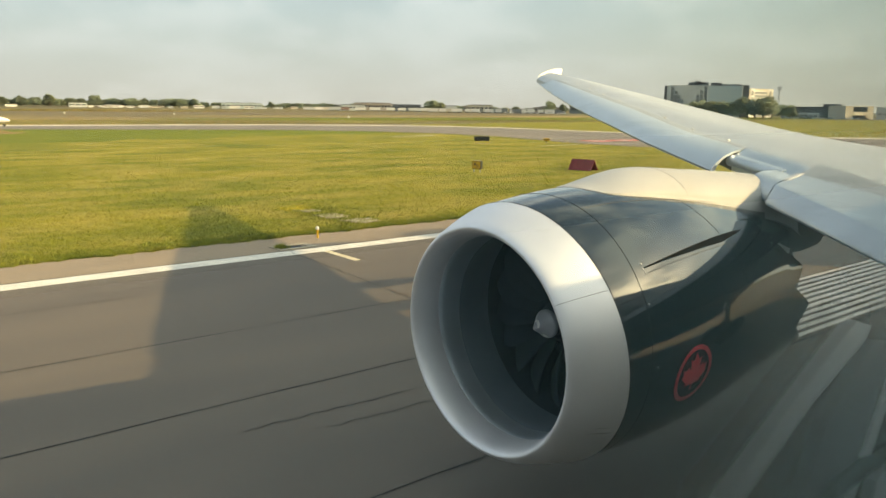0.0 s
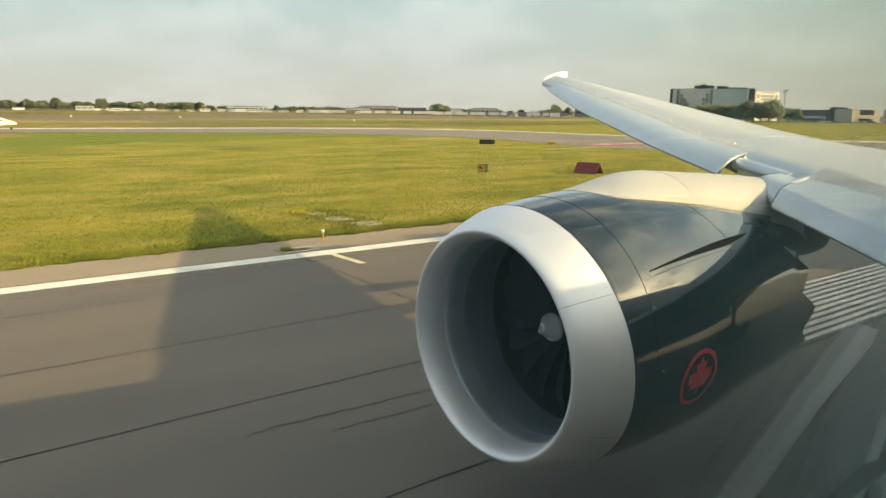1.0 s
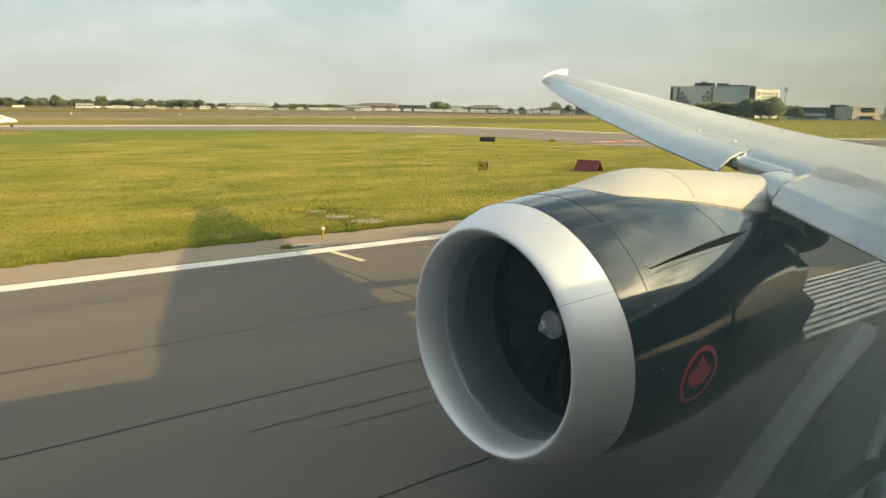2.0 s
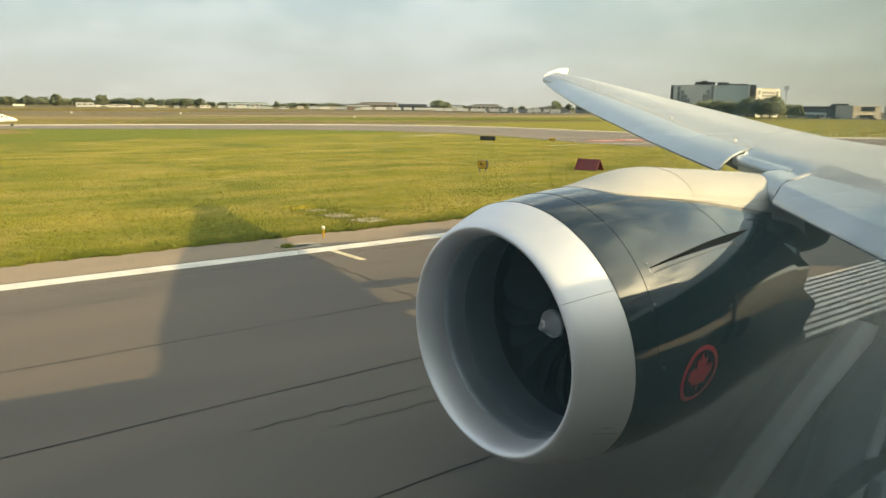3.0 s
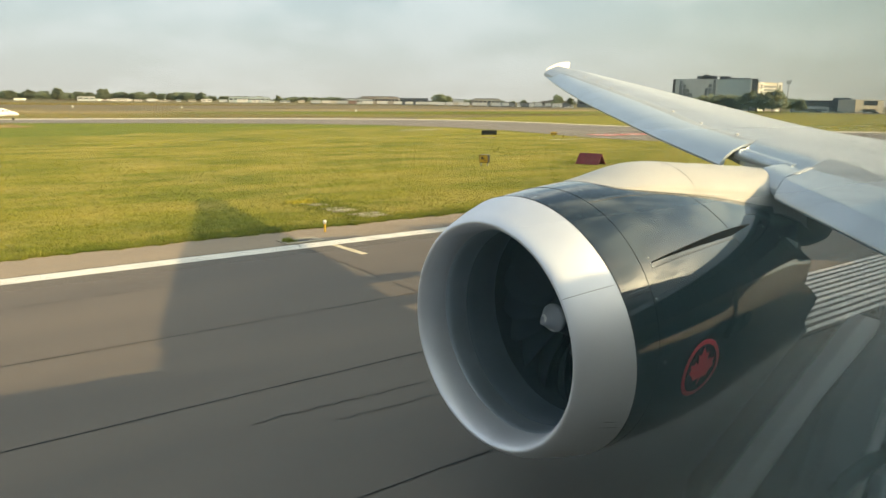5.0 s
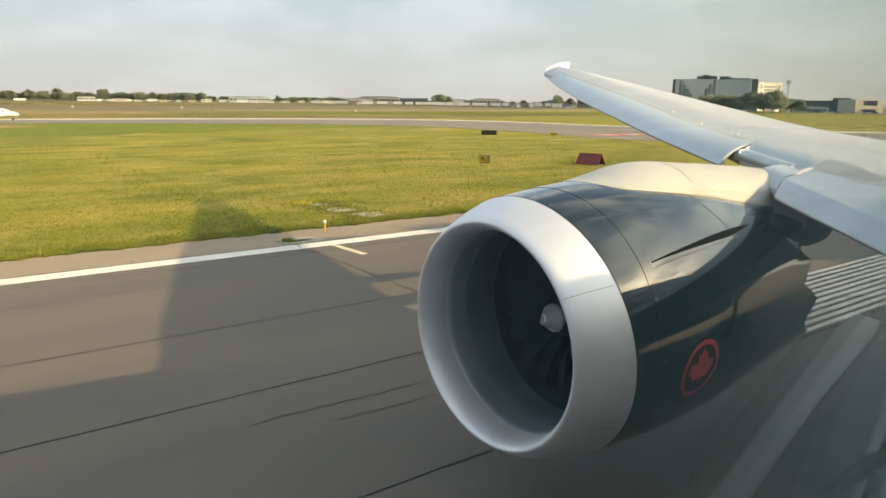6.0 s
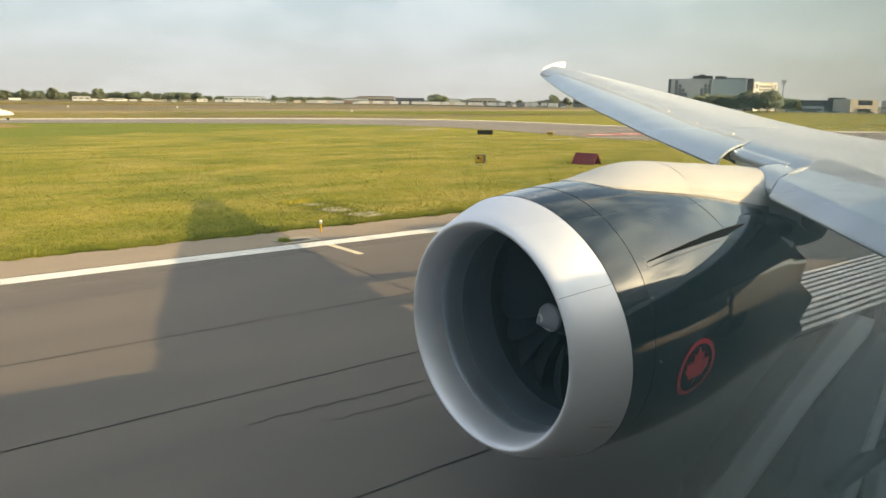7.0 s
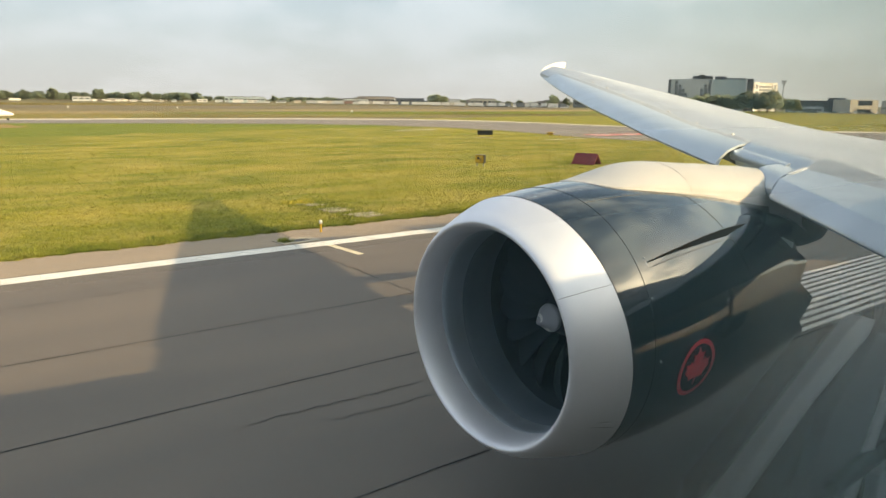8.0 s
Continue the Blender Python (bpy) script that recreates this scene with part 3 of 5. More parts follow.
# pylon: station, half width, height over the engine's crown
PY = [(7.96, 0.02, 0.004), (7.97, 0.16, 0.006), (8.0, 0.28, 0.01), (8.07, 0.4, 0.016), (8.2, 0.5, 0.03), (8.35, 0.55, 0.06), (8.5, 0.59, 0.1), (8.8, 0.655, 0.17), (9.1, 0.70, 0.222), (9.4, 0.73, 0.245), (9.7, 0.745, 0.25), (10.0, 0.75, 0.25), (10.4, 0.75, 0.256), (10.8, 0.735, 0.274), (11.2, 0.72, 0.287), (11.6, 0.70, 0.295)]
PY_AFT = [(12.0, 0.69, 4.57, 4.05), (12.4, 0.68, 4.53, 3.97), (12.9, 0.65, 4.44, 3.82), (13.4, 0.6, 4.3, 3.6), (13.9, 0.5, 4.12, 3.4)]


def cowl_top(x, off):
    """Height of the cowl's skin off metres beside the engine's crown."""
    t = x - NX
    return NZ + t * math.sin(DROOP) + math.sqrt(max(0.0, cowl_r(t) ** 2 - off ** 2))


def pylon_skin(x, a):
    """Point of the pylon's fairing, a from 0 inboard over the top to pi."""
    wide = lerp([(v[0], v[1]) for v in PY], x)
    rise = lerp([(v[0], v[2]) for v in PY], x)
    off = -math.cos(a) * wide
    return (x, NY + off, cowl_top(x, off) + 0.016 + (rise - 0.016) * math.sin(a) ** 0.85 if rise > 0.016 else cowl_top(x, off) + rise)


rows = []
for x, wide, rise in PY:
    rim = wide * 1.012 + 0.004
    foot = [(x, NY - rim, cowl_top(x, rim) - 0.2), (x, NY - rim, cowl_top(x, rim) + 0.004)]
    rows.append(foot + [pylon_skin(x, math.pi * i / 32) for i in range(33)] + [(x, 2 * NY - p[1], p[2]) for p in foot[::-1]])
for x, wide, top, low in PY_AFT:
    rim = wide * 1.012
    foot = [(x, NY - rim, low - 0.2), (x, NY - rim, low)]
    rows.append(foot + [(x, NY - math.cos(math.pi * i / 32) * wide, low + (top - low) * math.sin(math.pi * i / 32) ** 0.75) for i in range(33)] + [(x, 2 * NY - p[1], p[2]) for p in foot[::-1]])
part("pylon", loft(rows, caps=True), M["pylon_paint"], plane, "cream white engine pylon fairing")
rows = []
for x, w, top, low in [(11.0, 0.42, 4.3, 3.3), (12.2, 0.56, 4.45, 3.2), (13.2, 0.64, 4.5, 3.08), (13.9, 0.64, 4.5, 3.0), (14.4, 0.58, 4.5, 3.02), (14.75, 0.45, 4.5, 3.15), (15.0, 0.3, 4.45, 3.4), (17, 0.25, 4.4, 3.9), (18, 0.1, 4.3, 4.1)]:
    ringf = []
    for a in [2 * math.pi * i / 28 for i in range(28)]:
        u, v = math.cos(a), math.sin(a)
        ringf.append((x, NY + w * math.copysign(abs(u) ** 0.65, u), (top + low) / 2 + (top - low) / 2 * math.copysign(abs(v) ** 0.65, v)))
    rows.append(ringf)
part("pylon_aft_fairing", loft(rows, caps=True), M["dark_metal"], plane, "dark aft pylon fairing")

# wing
ZLE = [(-3, 3.25), (3.75, 3.94), (5, 4.07), (6.3, 4.29), (8.5, 4.43), (11, 4.64), (15, 5.21), (20, 5.92), (27.3, 6.95), (28.2, 7.03)]
CH = [(-3, 12.5), (4, 9.2), (8.2, 7.0), (9.5, 6.5), (14.4, 5.4), (22.3, 3.4), (25, 2.8), (27.7, 2.05)]


def xle(y):
    return 7.57 + 0.745 * y - 0.02 * max(0.0, y - 20)


def wing_top(y, u):
    """Height of the upper skin, u metres behind the leading edge."""
    c = lerp(CH, y)
    k = min(1.0, c / 3.0)
    u, c = u / k, c / k
    plain = lerp([(0.3, 0.05), (0.5, 0.19), (0.8, 0.31), (1.2, 0.37), (0.3 * c + 0.6, 0.47 + 0.01 * c), (0.65 * c, 0.45), (c, 0.33)], u)
    bare = lerp([(0.35, 0.16), (0.42, 0.24), (0.55, 0.31), (0.8, 0.39), (1.05, 0.435), (1.5, 0.455), (2.2, 0.49), (0.3 * c + 0.6, 0.5), (0.65 * c, 0.46), (c, 0.33)], u)
    g = lerp([(6.0, 0.0), (6.5, 0.75), (8.4, 1.0), (8.9, 0.0)], y) if c > 6 else 0.0
    return lerp(ZLE, y) + (0.45 + 0.55 * k) * (plain * (1 - g) + bare * g)


def wing_loop(y):
    c = lerp(CH, y)
    us = [lerp([(6.0, 0.55), (6.4, 0.4), (8.5, 0.4), (8.9, 0.55)], y), 0.7, 0.9, 1.15, 1.5, 2.0] + [2.0 + (c - 2.0) * i / 8 for i in range(1, 9)] if c > 2.6 else [0.2 + (c - 0.2) * i / 13 for i in range(14)]
    top = [(xle(y) + u, y, wing_top(y, u)) for u in us]
    th = min(1.0, 0.1 * c)
    low = [(xle(y) + u, y, wing_top(y, u) - 0.03 - th * math.sin(math.pi * min(1, (u - us[0] + 0.4) / (c - us[0] + 0.4))) ** 0.7) for u in us[::-1]]
    return top + low


bm = loft([wing_loop(y) for y in (-3, 0, 2, 4, 6, 6.5, 7, 7.5, 8, 8.4, 8.9, 9.5, 10, 12, 14, 16, 18, 20, 22, 24, 25, 26, 27, 27.7)], caps=True)
for f in bm.faces:
    c = f.calc_center_median()
    u = c.x - xle(c.y)
    under = c.z < wing_top(c.y, max(0.3, u)) - 0.06
    # index 2: shade under the root and in the slat gap, put in as colour
    f.material_index = 3 if c.y < 6.2 and 0.8 < u < 1.4 and not under else 2 if (c.y < 6.2 and u < 2.4 and under) or (8.3 < c.y < 9.6 and u < 1.0) else 1 if 6.0 < c.y < 8.9 and u < 1.0 else 0
part("wing", bm, [M["wing_paint"], M["slat_metal"], M["dark_metal"], M["slat_grey"]], plane, "pale grey painted wing")


# rounded bare nose of the wing over the pylon
rows = []
for i in range(13):
    y = 6.66 + 1.86 * i / 12
    cx, cz = xle(y) + 0.52, wing_top(y, 0.55) - 0.13
    rows.append([(cx + 0.24 * math.cos(a), y, cz + 0.12 * math.sin(a)) for a in [2 * math.pi * k / 24 for k in range(24)]])
part("fixed_nose", loft(rows, caps=True), M["slat_metal"], plane, "streaked bare metal nose of the wing")

SLAT_OUT = [(1, 0.395), (0.88, 0.392), (0.75, 0.38), (0.5, 0.33), (0.28, 0.23), (0.12, 0.10), (0.03, -0.0), (0.0, -0.05), (0.02, -0.1), (0.07, -0.11), (0.1, -0.04), (0.15, 0.06), (0.3, 0.19), (0.5, 0.285), (0.75, 0.345), (1, 0.375)]
SLAT_IN = [(1.02, 0.435), (0.93, 0.42), (0.32, 0.29), (0.28, 0.282), (-0.40, 0.17), (-0.44, 0.155), (-0.53, 0.065), (-0.6, 0.0), (-0.65, -0.055), (-0.68, -0.095), (-0.69, -0.12), (-0.68, -0.145), (-0.65, -0.16), (-0.58, -0.172), (-0.4, -0.19), (0, -0.16), (0.5, -0.05), (1.0, 0.1), (1.02, 0.41)]
NOSE = [(0.4, 0.2), (-0.08, 0.2), (-0.25, 0.18), (-0.38, 0.13), (-0.5, 0.04), (-0.55, -0.03), (-0.55, -0.1), (-0.48, -0.17), (0, -0.15), (0.4, 0.0)]


# nose line of the lowered outboard slats: span, metres aft, height
SLAT_X = [(8.35, 13.51), (10.08, 14.58), (11.72, 15.75), (13.89, 17.34), (16.83, 19.53), (19.02, 21.29), (21.4, 23.1), (25.37, 26.4), (28.56, 28.99)]
SLAT_Z = [(8.35, 4.47), (10.08, 4.7), (11.72, 4.88), (13.89, 5.15), (16.83, 5.49), (19.02, 5.73), (21.4, 6.06), (25.37, 6.55), (28.56, 7.0)]


def slat(y0, y1, chord, prof, steps=16):
    """An outboard slat, let down at its nose; its rear edge lies on the wing."""
    rows = []
    for i in range(steps + 1):
        y = y0 + (y1 - y0) * i / steps
        k = 1.0 if y < 15 else lerp([(15, 1.0), (27.7, 0.55)], y)
        nose, rear = lerp(SLAT_X, y), xle(y) + chord * k
        z, drop = lerp(ZLE, y), lerp(SLAT_Z, y) - lerp(ZLE, y)
        thin = lerp([(24.5, 1.0), (27.5, 0.3)], y)
        rows.append([(nose + u * (rear - nose), y, z + (0.395 * u + (w - 0.395 * u) * thin) * (0.3 + 0.7 * k) + drop * (1 - u)) for u, w in prof])
    bm = loft(rows, caps=True)
    bmesh.ops.recalc_face_normals(bm, faces=bm.faces[:])
    for f in bm.faces:
        c = f.calc_center_median()
        nose, rear = lerp(SLAT_X, c.y), xle(c.y) + chord * (1.0 if c.y < 15 else lerp([(15, 1.0), (27.7, 0.55)], c.y))
        # faces that look down take the dark tone, shade put into the colour
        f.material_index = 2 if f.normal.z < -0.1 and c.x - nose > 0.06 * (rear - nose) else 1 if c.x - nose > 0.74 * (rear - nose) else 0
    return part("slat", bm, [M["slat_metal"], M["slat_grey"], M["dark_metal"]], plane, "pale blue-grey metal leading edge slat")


def crease(y):
    """Metres behind the leading edge where the inboard slat's rear band begins."""
    return lerp([(3.5, 0.8), (6.15, 0.3)], y)


def inner_nose(y0, y1, prof, name, label, sharp):
    """A nose section between the fuselage and the pylon, which drops towards the root."""
    rows = []
    for i in range(9):
        y = y0 + (y1 - y0) * i / 8
        slide = crease(y) - 0.3 if prof is SLAT_IN else 0.0
        rows.append([(xle(y) + u + (slide if 0.2 < u < 0.33 and w > 0.2 else 0.0), y, 4.29 - 0.125 * (6.15 - y) + w + (0.205 * slide if 0.2 < u < 0.33 and w > 0.2 else 0.0)) for u, w in prof])
    bm = loft(rows, caps=True)
    bmesh.ops.recalc_face_normals(bm, faces=bm.faces[:])
    for f in bm.faces:
        u = f.calc_center_median().x - xle(f.calc_center_median().y)
        # index 1 darkens downward faces in place of their shade
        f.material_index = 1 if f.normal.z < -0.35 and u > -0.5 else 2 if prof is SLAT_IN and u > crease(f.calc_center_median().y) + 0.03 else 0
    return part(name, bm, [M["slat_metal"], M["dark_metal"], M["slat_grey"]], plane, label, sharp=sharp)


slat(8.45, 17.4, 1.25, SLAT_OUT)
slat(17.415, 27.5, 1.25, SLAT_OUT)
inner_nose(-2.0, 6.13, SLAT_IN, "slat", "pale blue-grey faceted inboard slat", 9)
inner_nose(6.2, 6.83, NOSE, "nose_fairing", "pale grey box-shaped nose fairing", 30)
# pale seal along the outer end of the inboard slat
rows = []
for i in range(15):
    u = -0.15 + 0.5 * i / 14
    z = 4.285 + lerp([(-0.4, 0.17), (0.28, 0.282), (0.93, 0.42), (1.02, 0.435)], u)
    rows.append([(xle(6.15) + u, 6.075, z + 0.004), (xle(6.15) + u, 6.075, z + 0.014), (xle(6.15) + u, 6.17, z + 0.014), (xle(6.15) + u, 6.17, z - 0.03)])
part("slat_seal", loft(rows, caps=True), M["white"], plane, "thin cream edge seal")
# tip with a small upright fin
rows = []
for z, x0, x1, y in [(7.0, 28.2, 30.1, 27.6), (7.13, 28.3, 30.05, 27.66), (7.23, 28.4, 30.05, 27.7), (7.35, 28.65, 30.08, 27.74), (7.46, 29.0, 30.15, 27.78), (7.58, 29.45, 30.25, 27.82), (7.63, 29.75, 30.22, 27.84)]:
    rows.append([(x0, y, z), (x0 + 0.3 * (x1 - x0), y - 0.05, z), (x0 + 0.7 * (x1 - x0), y - 0.04, z), (x1, y, z), (x0 + 0.7 * (x1 - x0), y + 0.04, z), (x0 + 0.3 * (x1 - x0), y + 0.05, z)])
part("wing_tip", loft(rows, caps=True), M["white"], plane, "small upright white wing tip fin")
# flap track fairings under the rear edge
for y in (9.2, 11.5, 17.2):
    c = lerp(CH, y)
    rows = []
    for i in range(11):
        q = i / 10
        r = 0.28 * math.sin(math.pi * min(0.98, q + 0.02)) ** 0.6
        x = xle(y) + c - 3.0 + 4.6 * q
        rows.append([(x, y + r * 0.7 * math.cos(a), lerp(ZLE, y) - 0.05 - 0.2 * q + r * math.sin(a)) for a in [2 * math.pi * k / 12 for k in range(12)]])
    part("flap_fairing", loft(rows, caps=True), M["wing_paint"], plane)

# inboard flap, run out and lowered for landing; unseen, added to shade the ground
rows = []
for i in range(7):
    y = 1.0 + 5.6 * i / 6
    c = lerp(CH, y)
    x, z = xle(y) + c - 0.5, wing_top(y, c) - 0.1
    rows.append([(x + 1.5 * u, y, z - 0.62 * u + w) for u, w in ((0, 0), (0.12, 0.12), (0.4, 0.12), (1, 0.0), (1, -0.03), (0.4, -0.1), (0.1, -0.16))])
part("flap", loft(rows, caps=True), M["wing_paint"], plane, "pale grey lowered inboard flap, unseen")

# the far side of the aeroplane: the same wing and engine, mirrored
FLIP = Matrix.Translation((0, -5.5, 0)) @ Matrix.Diagonal((1, -1, 1, 1))
port_engine = new("engine")
port_engine.parent = plane
for ob in list(plane.children_recursive):
    base = ob.name.split(".")[0]
    if ob.type == "MESH" and base in ("wing", "flap", "slat", "wing_tip", "flap_fairing", "pylon", "pylon_aft_fairing", "nose_fairing", "inlet_lip", "inlet_liner", "rear_liner", "fan_case", "cowl", "core_cowl"):
        me = ob.data.copy()
        me.transform(FLIP)
        me.flip_normals()
        twin_part = new(base, me)
        twin_part.parent = port_engine if ob.parent == engine else plane
# ---- engine details ----
def cowl_pt(s, deg, lift=0.0):
    a = radians(deg)
    return nac(s, cowl_at(s, a) + lift, a, lerp(LEAN, s))


def seam(points, name="panel_seam", r=0.0042, mat_name="seam"):
    bm = bmesh.new()
    tube(bm, [cowl_pt(s, a, 0.0) for s, a in points], r, 5)
    return part(name, bm, M[mat_name], engine)


def steps(a, b, n):
    return [a + (b - a) * i / (n - 1) for i in range(n)]


seam([(1.03, a) for a in steps(60, 250, 90)])
seam([(3.06 + 0.0085 * (a - 121), a) for a in steps(113, 163, 40)])
seam([(s, 155.4) for s in steps(0.66, 1.03, 8)])
seam([(s, 111.4 + 1.6 * (s - 1.03)) for s in steps(1.03, 3.0, 30)])
seam([(0.65, a) for a in steps(0, 360, 128)], "lip_joint", 0.004)
# long joints of the lip segments
for deg in (149, 330):
    bm = bmesh.new()
    a = radians(deg)
    pts = [(s, lip_r(s)) for s in steps(LIP + 0.01, 0.62, 18)]
    tube(bm, [nac(s, r - 0.001, a, lerp(LEAN, s)) for s, r in pts], 0.0045, 5)
    part("lip_seam", bm, M["panel_grey"], engine)

# dark scuffs on the inboard side of the lip
for deg, s0, s1 in ((206.5, 0.34, 0.5), (209.5, 0.2, 0.46), (209.9, 0.38, 0.56)):
    bm = bmesh.new()
    tube(bm, [nac(t, lip_r(t) - 0.001, radians(deg + 2.0 * (t - s0)), lerp(LEAN, t)) for t in steps(s0, s1, 8)], 0.0035, 5)
    part("scuff", bm, M["panel_grey"], engine, "thin dark scuff")

# rivet rows: small round heads
bm = bmesh.new()
rows = [(0.70, a) for a in steps(135, 185, 46)] + [(s, 154.2) for s in steps(0.74, 1.0, 14)] + [(s, 110.2 + 1.6 * (s - 1.03)) for s in steps(1.1, 1.9, 14)] + [(0.99, a) for a in steps(96, 130, 20)]
for s, a in rows:
    bmesh.ops.create_icosphere(bm, subdivisions=1, radius=0.0055, matrix=Matrix.Translation(cowl_pt(s, a, 0.0)))
tagged(part("rivets", bm, M["rivet"], engine, "small bright rivet heads"), kind="stuff")
for s, a in ((2.64, 169.9), (2.67, 169.0), (4.3, -162.9), (1.08, 159.1), (1.2, 143.5), (1.14, 184)):
    bm = bmesh.new()
    bmesh.ops.create_icosphere(bm, subdivisions=2, radius=0.016, matrix=Matrix.Translation(cowl_pt(s, a, -0.004)))
    part("latch", bm, M["rivet"], engine, "small bright latch")

# strake: a thin fin on the inboard shoulder of the cowl
def strake():
    rows = []
    for i in range(25):
        q = i / 24
        s, a = 1.23 + 2.36 * q, 145.5 - 4.2 * q
        h = 0.01 + 0.15 * math.sin(math.pi * min(1.0, q * 0.62)) ** 1.15
        qb = min(q, 0.8)
        p0, p1 = Vector(cowl_pt(1.23 + 2.36 * qb, 145.5 - 4.2 * qb, -0.01)), Vector(cowl_pt(s, a - 10 * h, h))
        side = Vector(cowl_pt(s, a + 0.6, 0)) - Vector(cowl_pt(s, a - 0.6, 0))
        side.normalize()
        w = 0.014
        rows.append([p0 + side * w, p1 + side * w * 0.3, p1 - side * w * 0.3, p0 - side * w])
    return part("strake", loft(rows, caps=True), M["strake_paint"], engine, "thin black strake fin")


strake()
seam([(1.26 + 1.95 * q, 147.7 - 4.1 * q) for q in steps(0, 1, 20)], "strake_seam", 0.005, "seam")
seam([(1.32 + 1.85 * q, 146.9 - 3.9 * q) for q in steps(0, 1, 20)], "strake_flange", 0.003, "panel_grey")
seam([(1.2, a) for a in steps(145.2, 147.6, 6)], "strake_flange", 0.004, "rivet")

# pale hinge link and glints at the rear shoulder
tri = [Vector(cowl_pt(4.84, 148.5, 0.05)), Vector(cowl_pt(5.1, 156.0, 0.05)), Vector(cowl_pt(5.2, 153.2, 0.05))]
out = Vector((0, -0.02, 0.01))
part("hinge_link", loft([[p for p in tri], [p + out for p in tri]], caps=True), M["white"], engine, "small pale triangular hinge link", smooth=False)
for s, a in ((4.35, 139.5), (4.75, 147.0)):
    bm = bmesh.new()
    bmesh.ops.create_icosphere(bm, subdivisions=2, radius=0.014, matrix=Matrix.Translation(cowl_pt(s, a, 0.0)))
    part("latch", bm, M["rivet"], engine, "small bright latch")

# round red badge
def badge_point(u, v, lift):
    """u aft, v up, metres on the cowl from the badge's centre."""
    s = 1.95 + u
    return cowl_pt(s, -166.3 - math.degrees(v / 1.83), lift)


bm = bmesh.new()
R0, R1 = 0.335, 0.4
loops = [[bm.verts.new(badge_point(r * math.cos(t), r * math.sin(t), 0.004)) for t in [2 * math.pi * i / 64 for i in range(64)]] for r in (R0, R1)]
for i in range(64):
    j = (i + 1) % 64
    bm.faces.new((loops[0][i], loops[0][j], loops[1][j], loops[1][i]))
badge = part("badge_ring", bm, M["decal"], engine, "round red painted badge ring")
half = [(0.0, 0.33), (0.045, 0.24), (0.075, 0.215), (0.13, 0.245), (0.105, 0.12), (0.115, 0.09), (0.17, 0.145), (0.195, 0.1), (0.285, 0.115), (0.255, 0.045), (0.275, 0.015), (0.29, -0.005), (0.17, -0.1), (0.175, -0.15), (0.1, -0.145), (0.02, -0.14), (0.012, -0.25)]
outline = half + [(-u, v) for u, v in half[::-1] if u]
bm = bmesh.new()
vs = [bm.verts.new((u, v, 0)) for u, v in outline]
bm.faces.new(vs)
bmesh.ops.triangulate(bm, faces=bm.faces[:])
bmesh.ops.subdivide_edges(bm, edges=bm.edges[:], cuts=2, use_grid_fill=True)
for v in bm.verts:
    v.co = badge_point(v.co.x * 0.93, v.co.y * 0.93, 0.006)
part("badge_shape", bm, M["decal"], engine, "red painted shape", smooth=False)

# pylon seam and wing details
bm = bmesh.new()
tube(bm, [pylon_skin(9.6 - 0.03 * math.sin(a), a) for a in steps(0.0, math.pi, 40)], 0.0045, 5)
part("pylon_seam", bm, M["panel_grey"], plane)
rng = random.Random(5)
for i in range(8):
    y = 9.6 + i * 1.85
    u = 1.32 if y < 15 else 1.15
    bm = bmesh.new()
    bmesh.ops.create_icosphere(bm, subdivisions=2, radius=0.043, matrix=Matrix.Translation((xle(y) + u, y, wing_top(y, u) + 0.02)) @ Matrix.Diagonal((1.7, 0.8, 0.7, 1)))
    part("slat_bracket_cover", bm, M["white"], plane, "small white bump")
# landing gear under the belly
def gear(x, y, top, r, name):
    leg = bmesh.new()
    tube(leg, [(x, y, r), (x, y, top)], 0.14, 12)
    g = part(name, leg, M["steel"], plane, "steel landing gear leg")
    for dx in ((-0.75, 0.75) if r > 0.6 else (0,)):
        for dy in (-0.45, 0.45):
            ringsw = []
            for yy, rr in [(-0.2, r * 0.55), (-0.22, r * 0.9), (-0.12, r), (0.12, r), (0.22, r * 0.9), (0.2, r * 0.55)]:
                ringsw.append([(x + dx + rr * math.cos(t), y + dy + yy, r + rr * math.sin(t)) for t in [2 * math.pi * i / 28 for i in range(28)]])
            part("wheel", loft(ringsw, caps=True), M["tar"], g, "black rubber tyre")
    axle = bmesh.new()
    tube(axle, [(x, y - 0.5, r), (x, y + 0.5, r)], 0.09, 10)
    if r > 0.6:
        tube(axle, [(x - 0.8, y, r), (x + 0.8, y, r)], 0.11, 10)
    part("axle", axle, M["steel"], g)


gear(-8, -2.75, 2.4, 0.5, "nose_gear")
gear(17.0, 1.9, 4.3, 0.68, "main_gear")
gear(17.0, -7.4, 2.2, 0.68, "main_gear")

# ---- runway edge details ----
tick = part("edge_tick", boxes(((14.75, 23.5, -0.002), (15.03, 25.72, 0.006))), M["yellow_paint"], smooth=False)
tagged(tick, "short pale yellow painted tick at the runway edge", "road marking", kind="structure")
drain = root("drain", (14.2, 27.25, 0), "sunken drain in a broken concrete collar beside the line", "drain")
bm = boxes(((13.4, 26.8, -0.02), (15.1, 27.02, 0.03)), ((13.4, 27.5, -0.02), (15.1, 27.8, 0.03)), ((13.4, 27.02, -0.02), (13.75, 27.5, 0.03)), ((14.75, 27.02, -0.02), (15.1, 27.5, 0.03)), bevel=0.01)
c = part("collar", bm, M["concrete"], drain, smooth=False)
c.matrix_parent_inverse = drain.matrix_world.inverted()
for i in range(9):
    g = part("grate_bar", boxes(((13.78 + i * 0.1, 27.02, -0.01), (13.83 + i * 0.1, 27.5, 0.012))), M["tar"], drain, smooth=False)
    g.matrix_parent_inverse = drain.matrix_world.inverted()


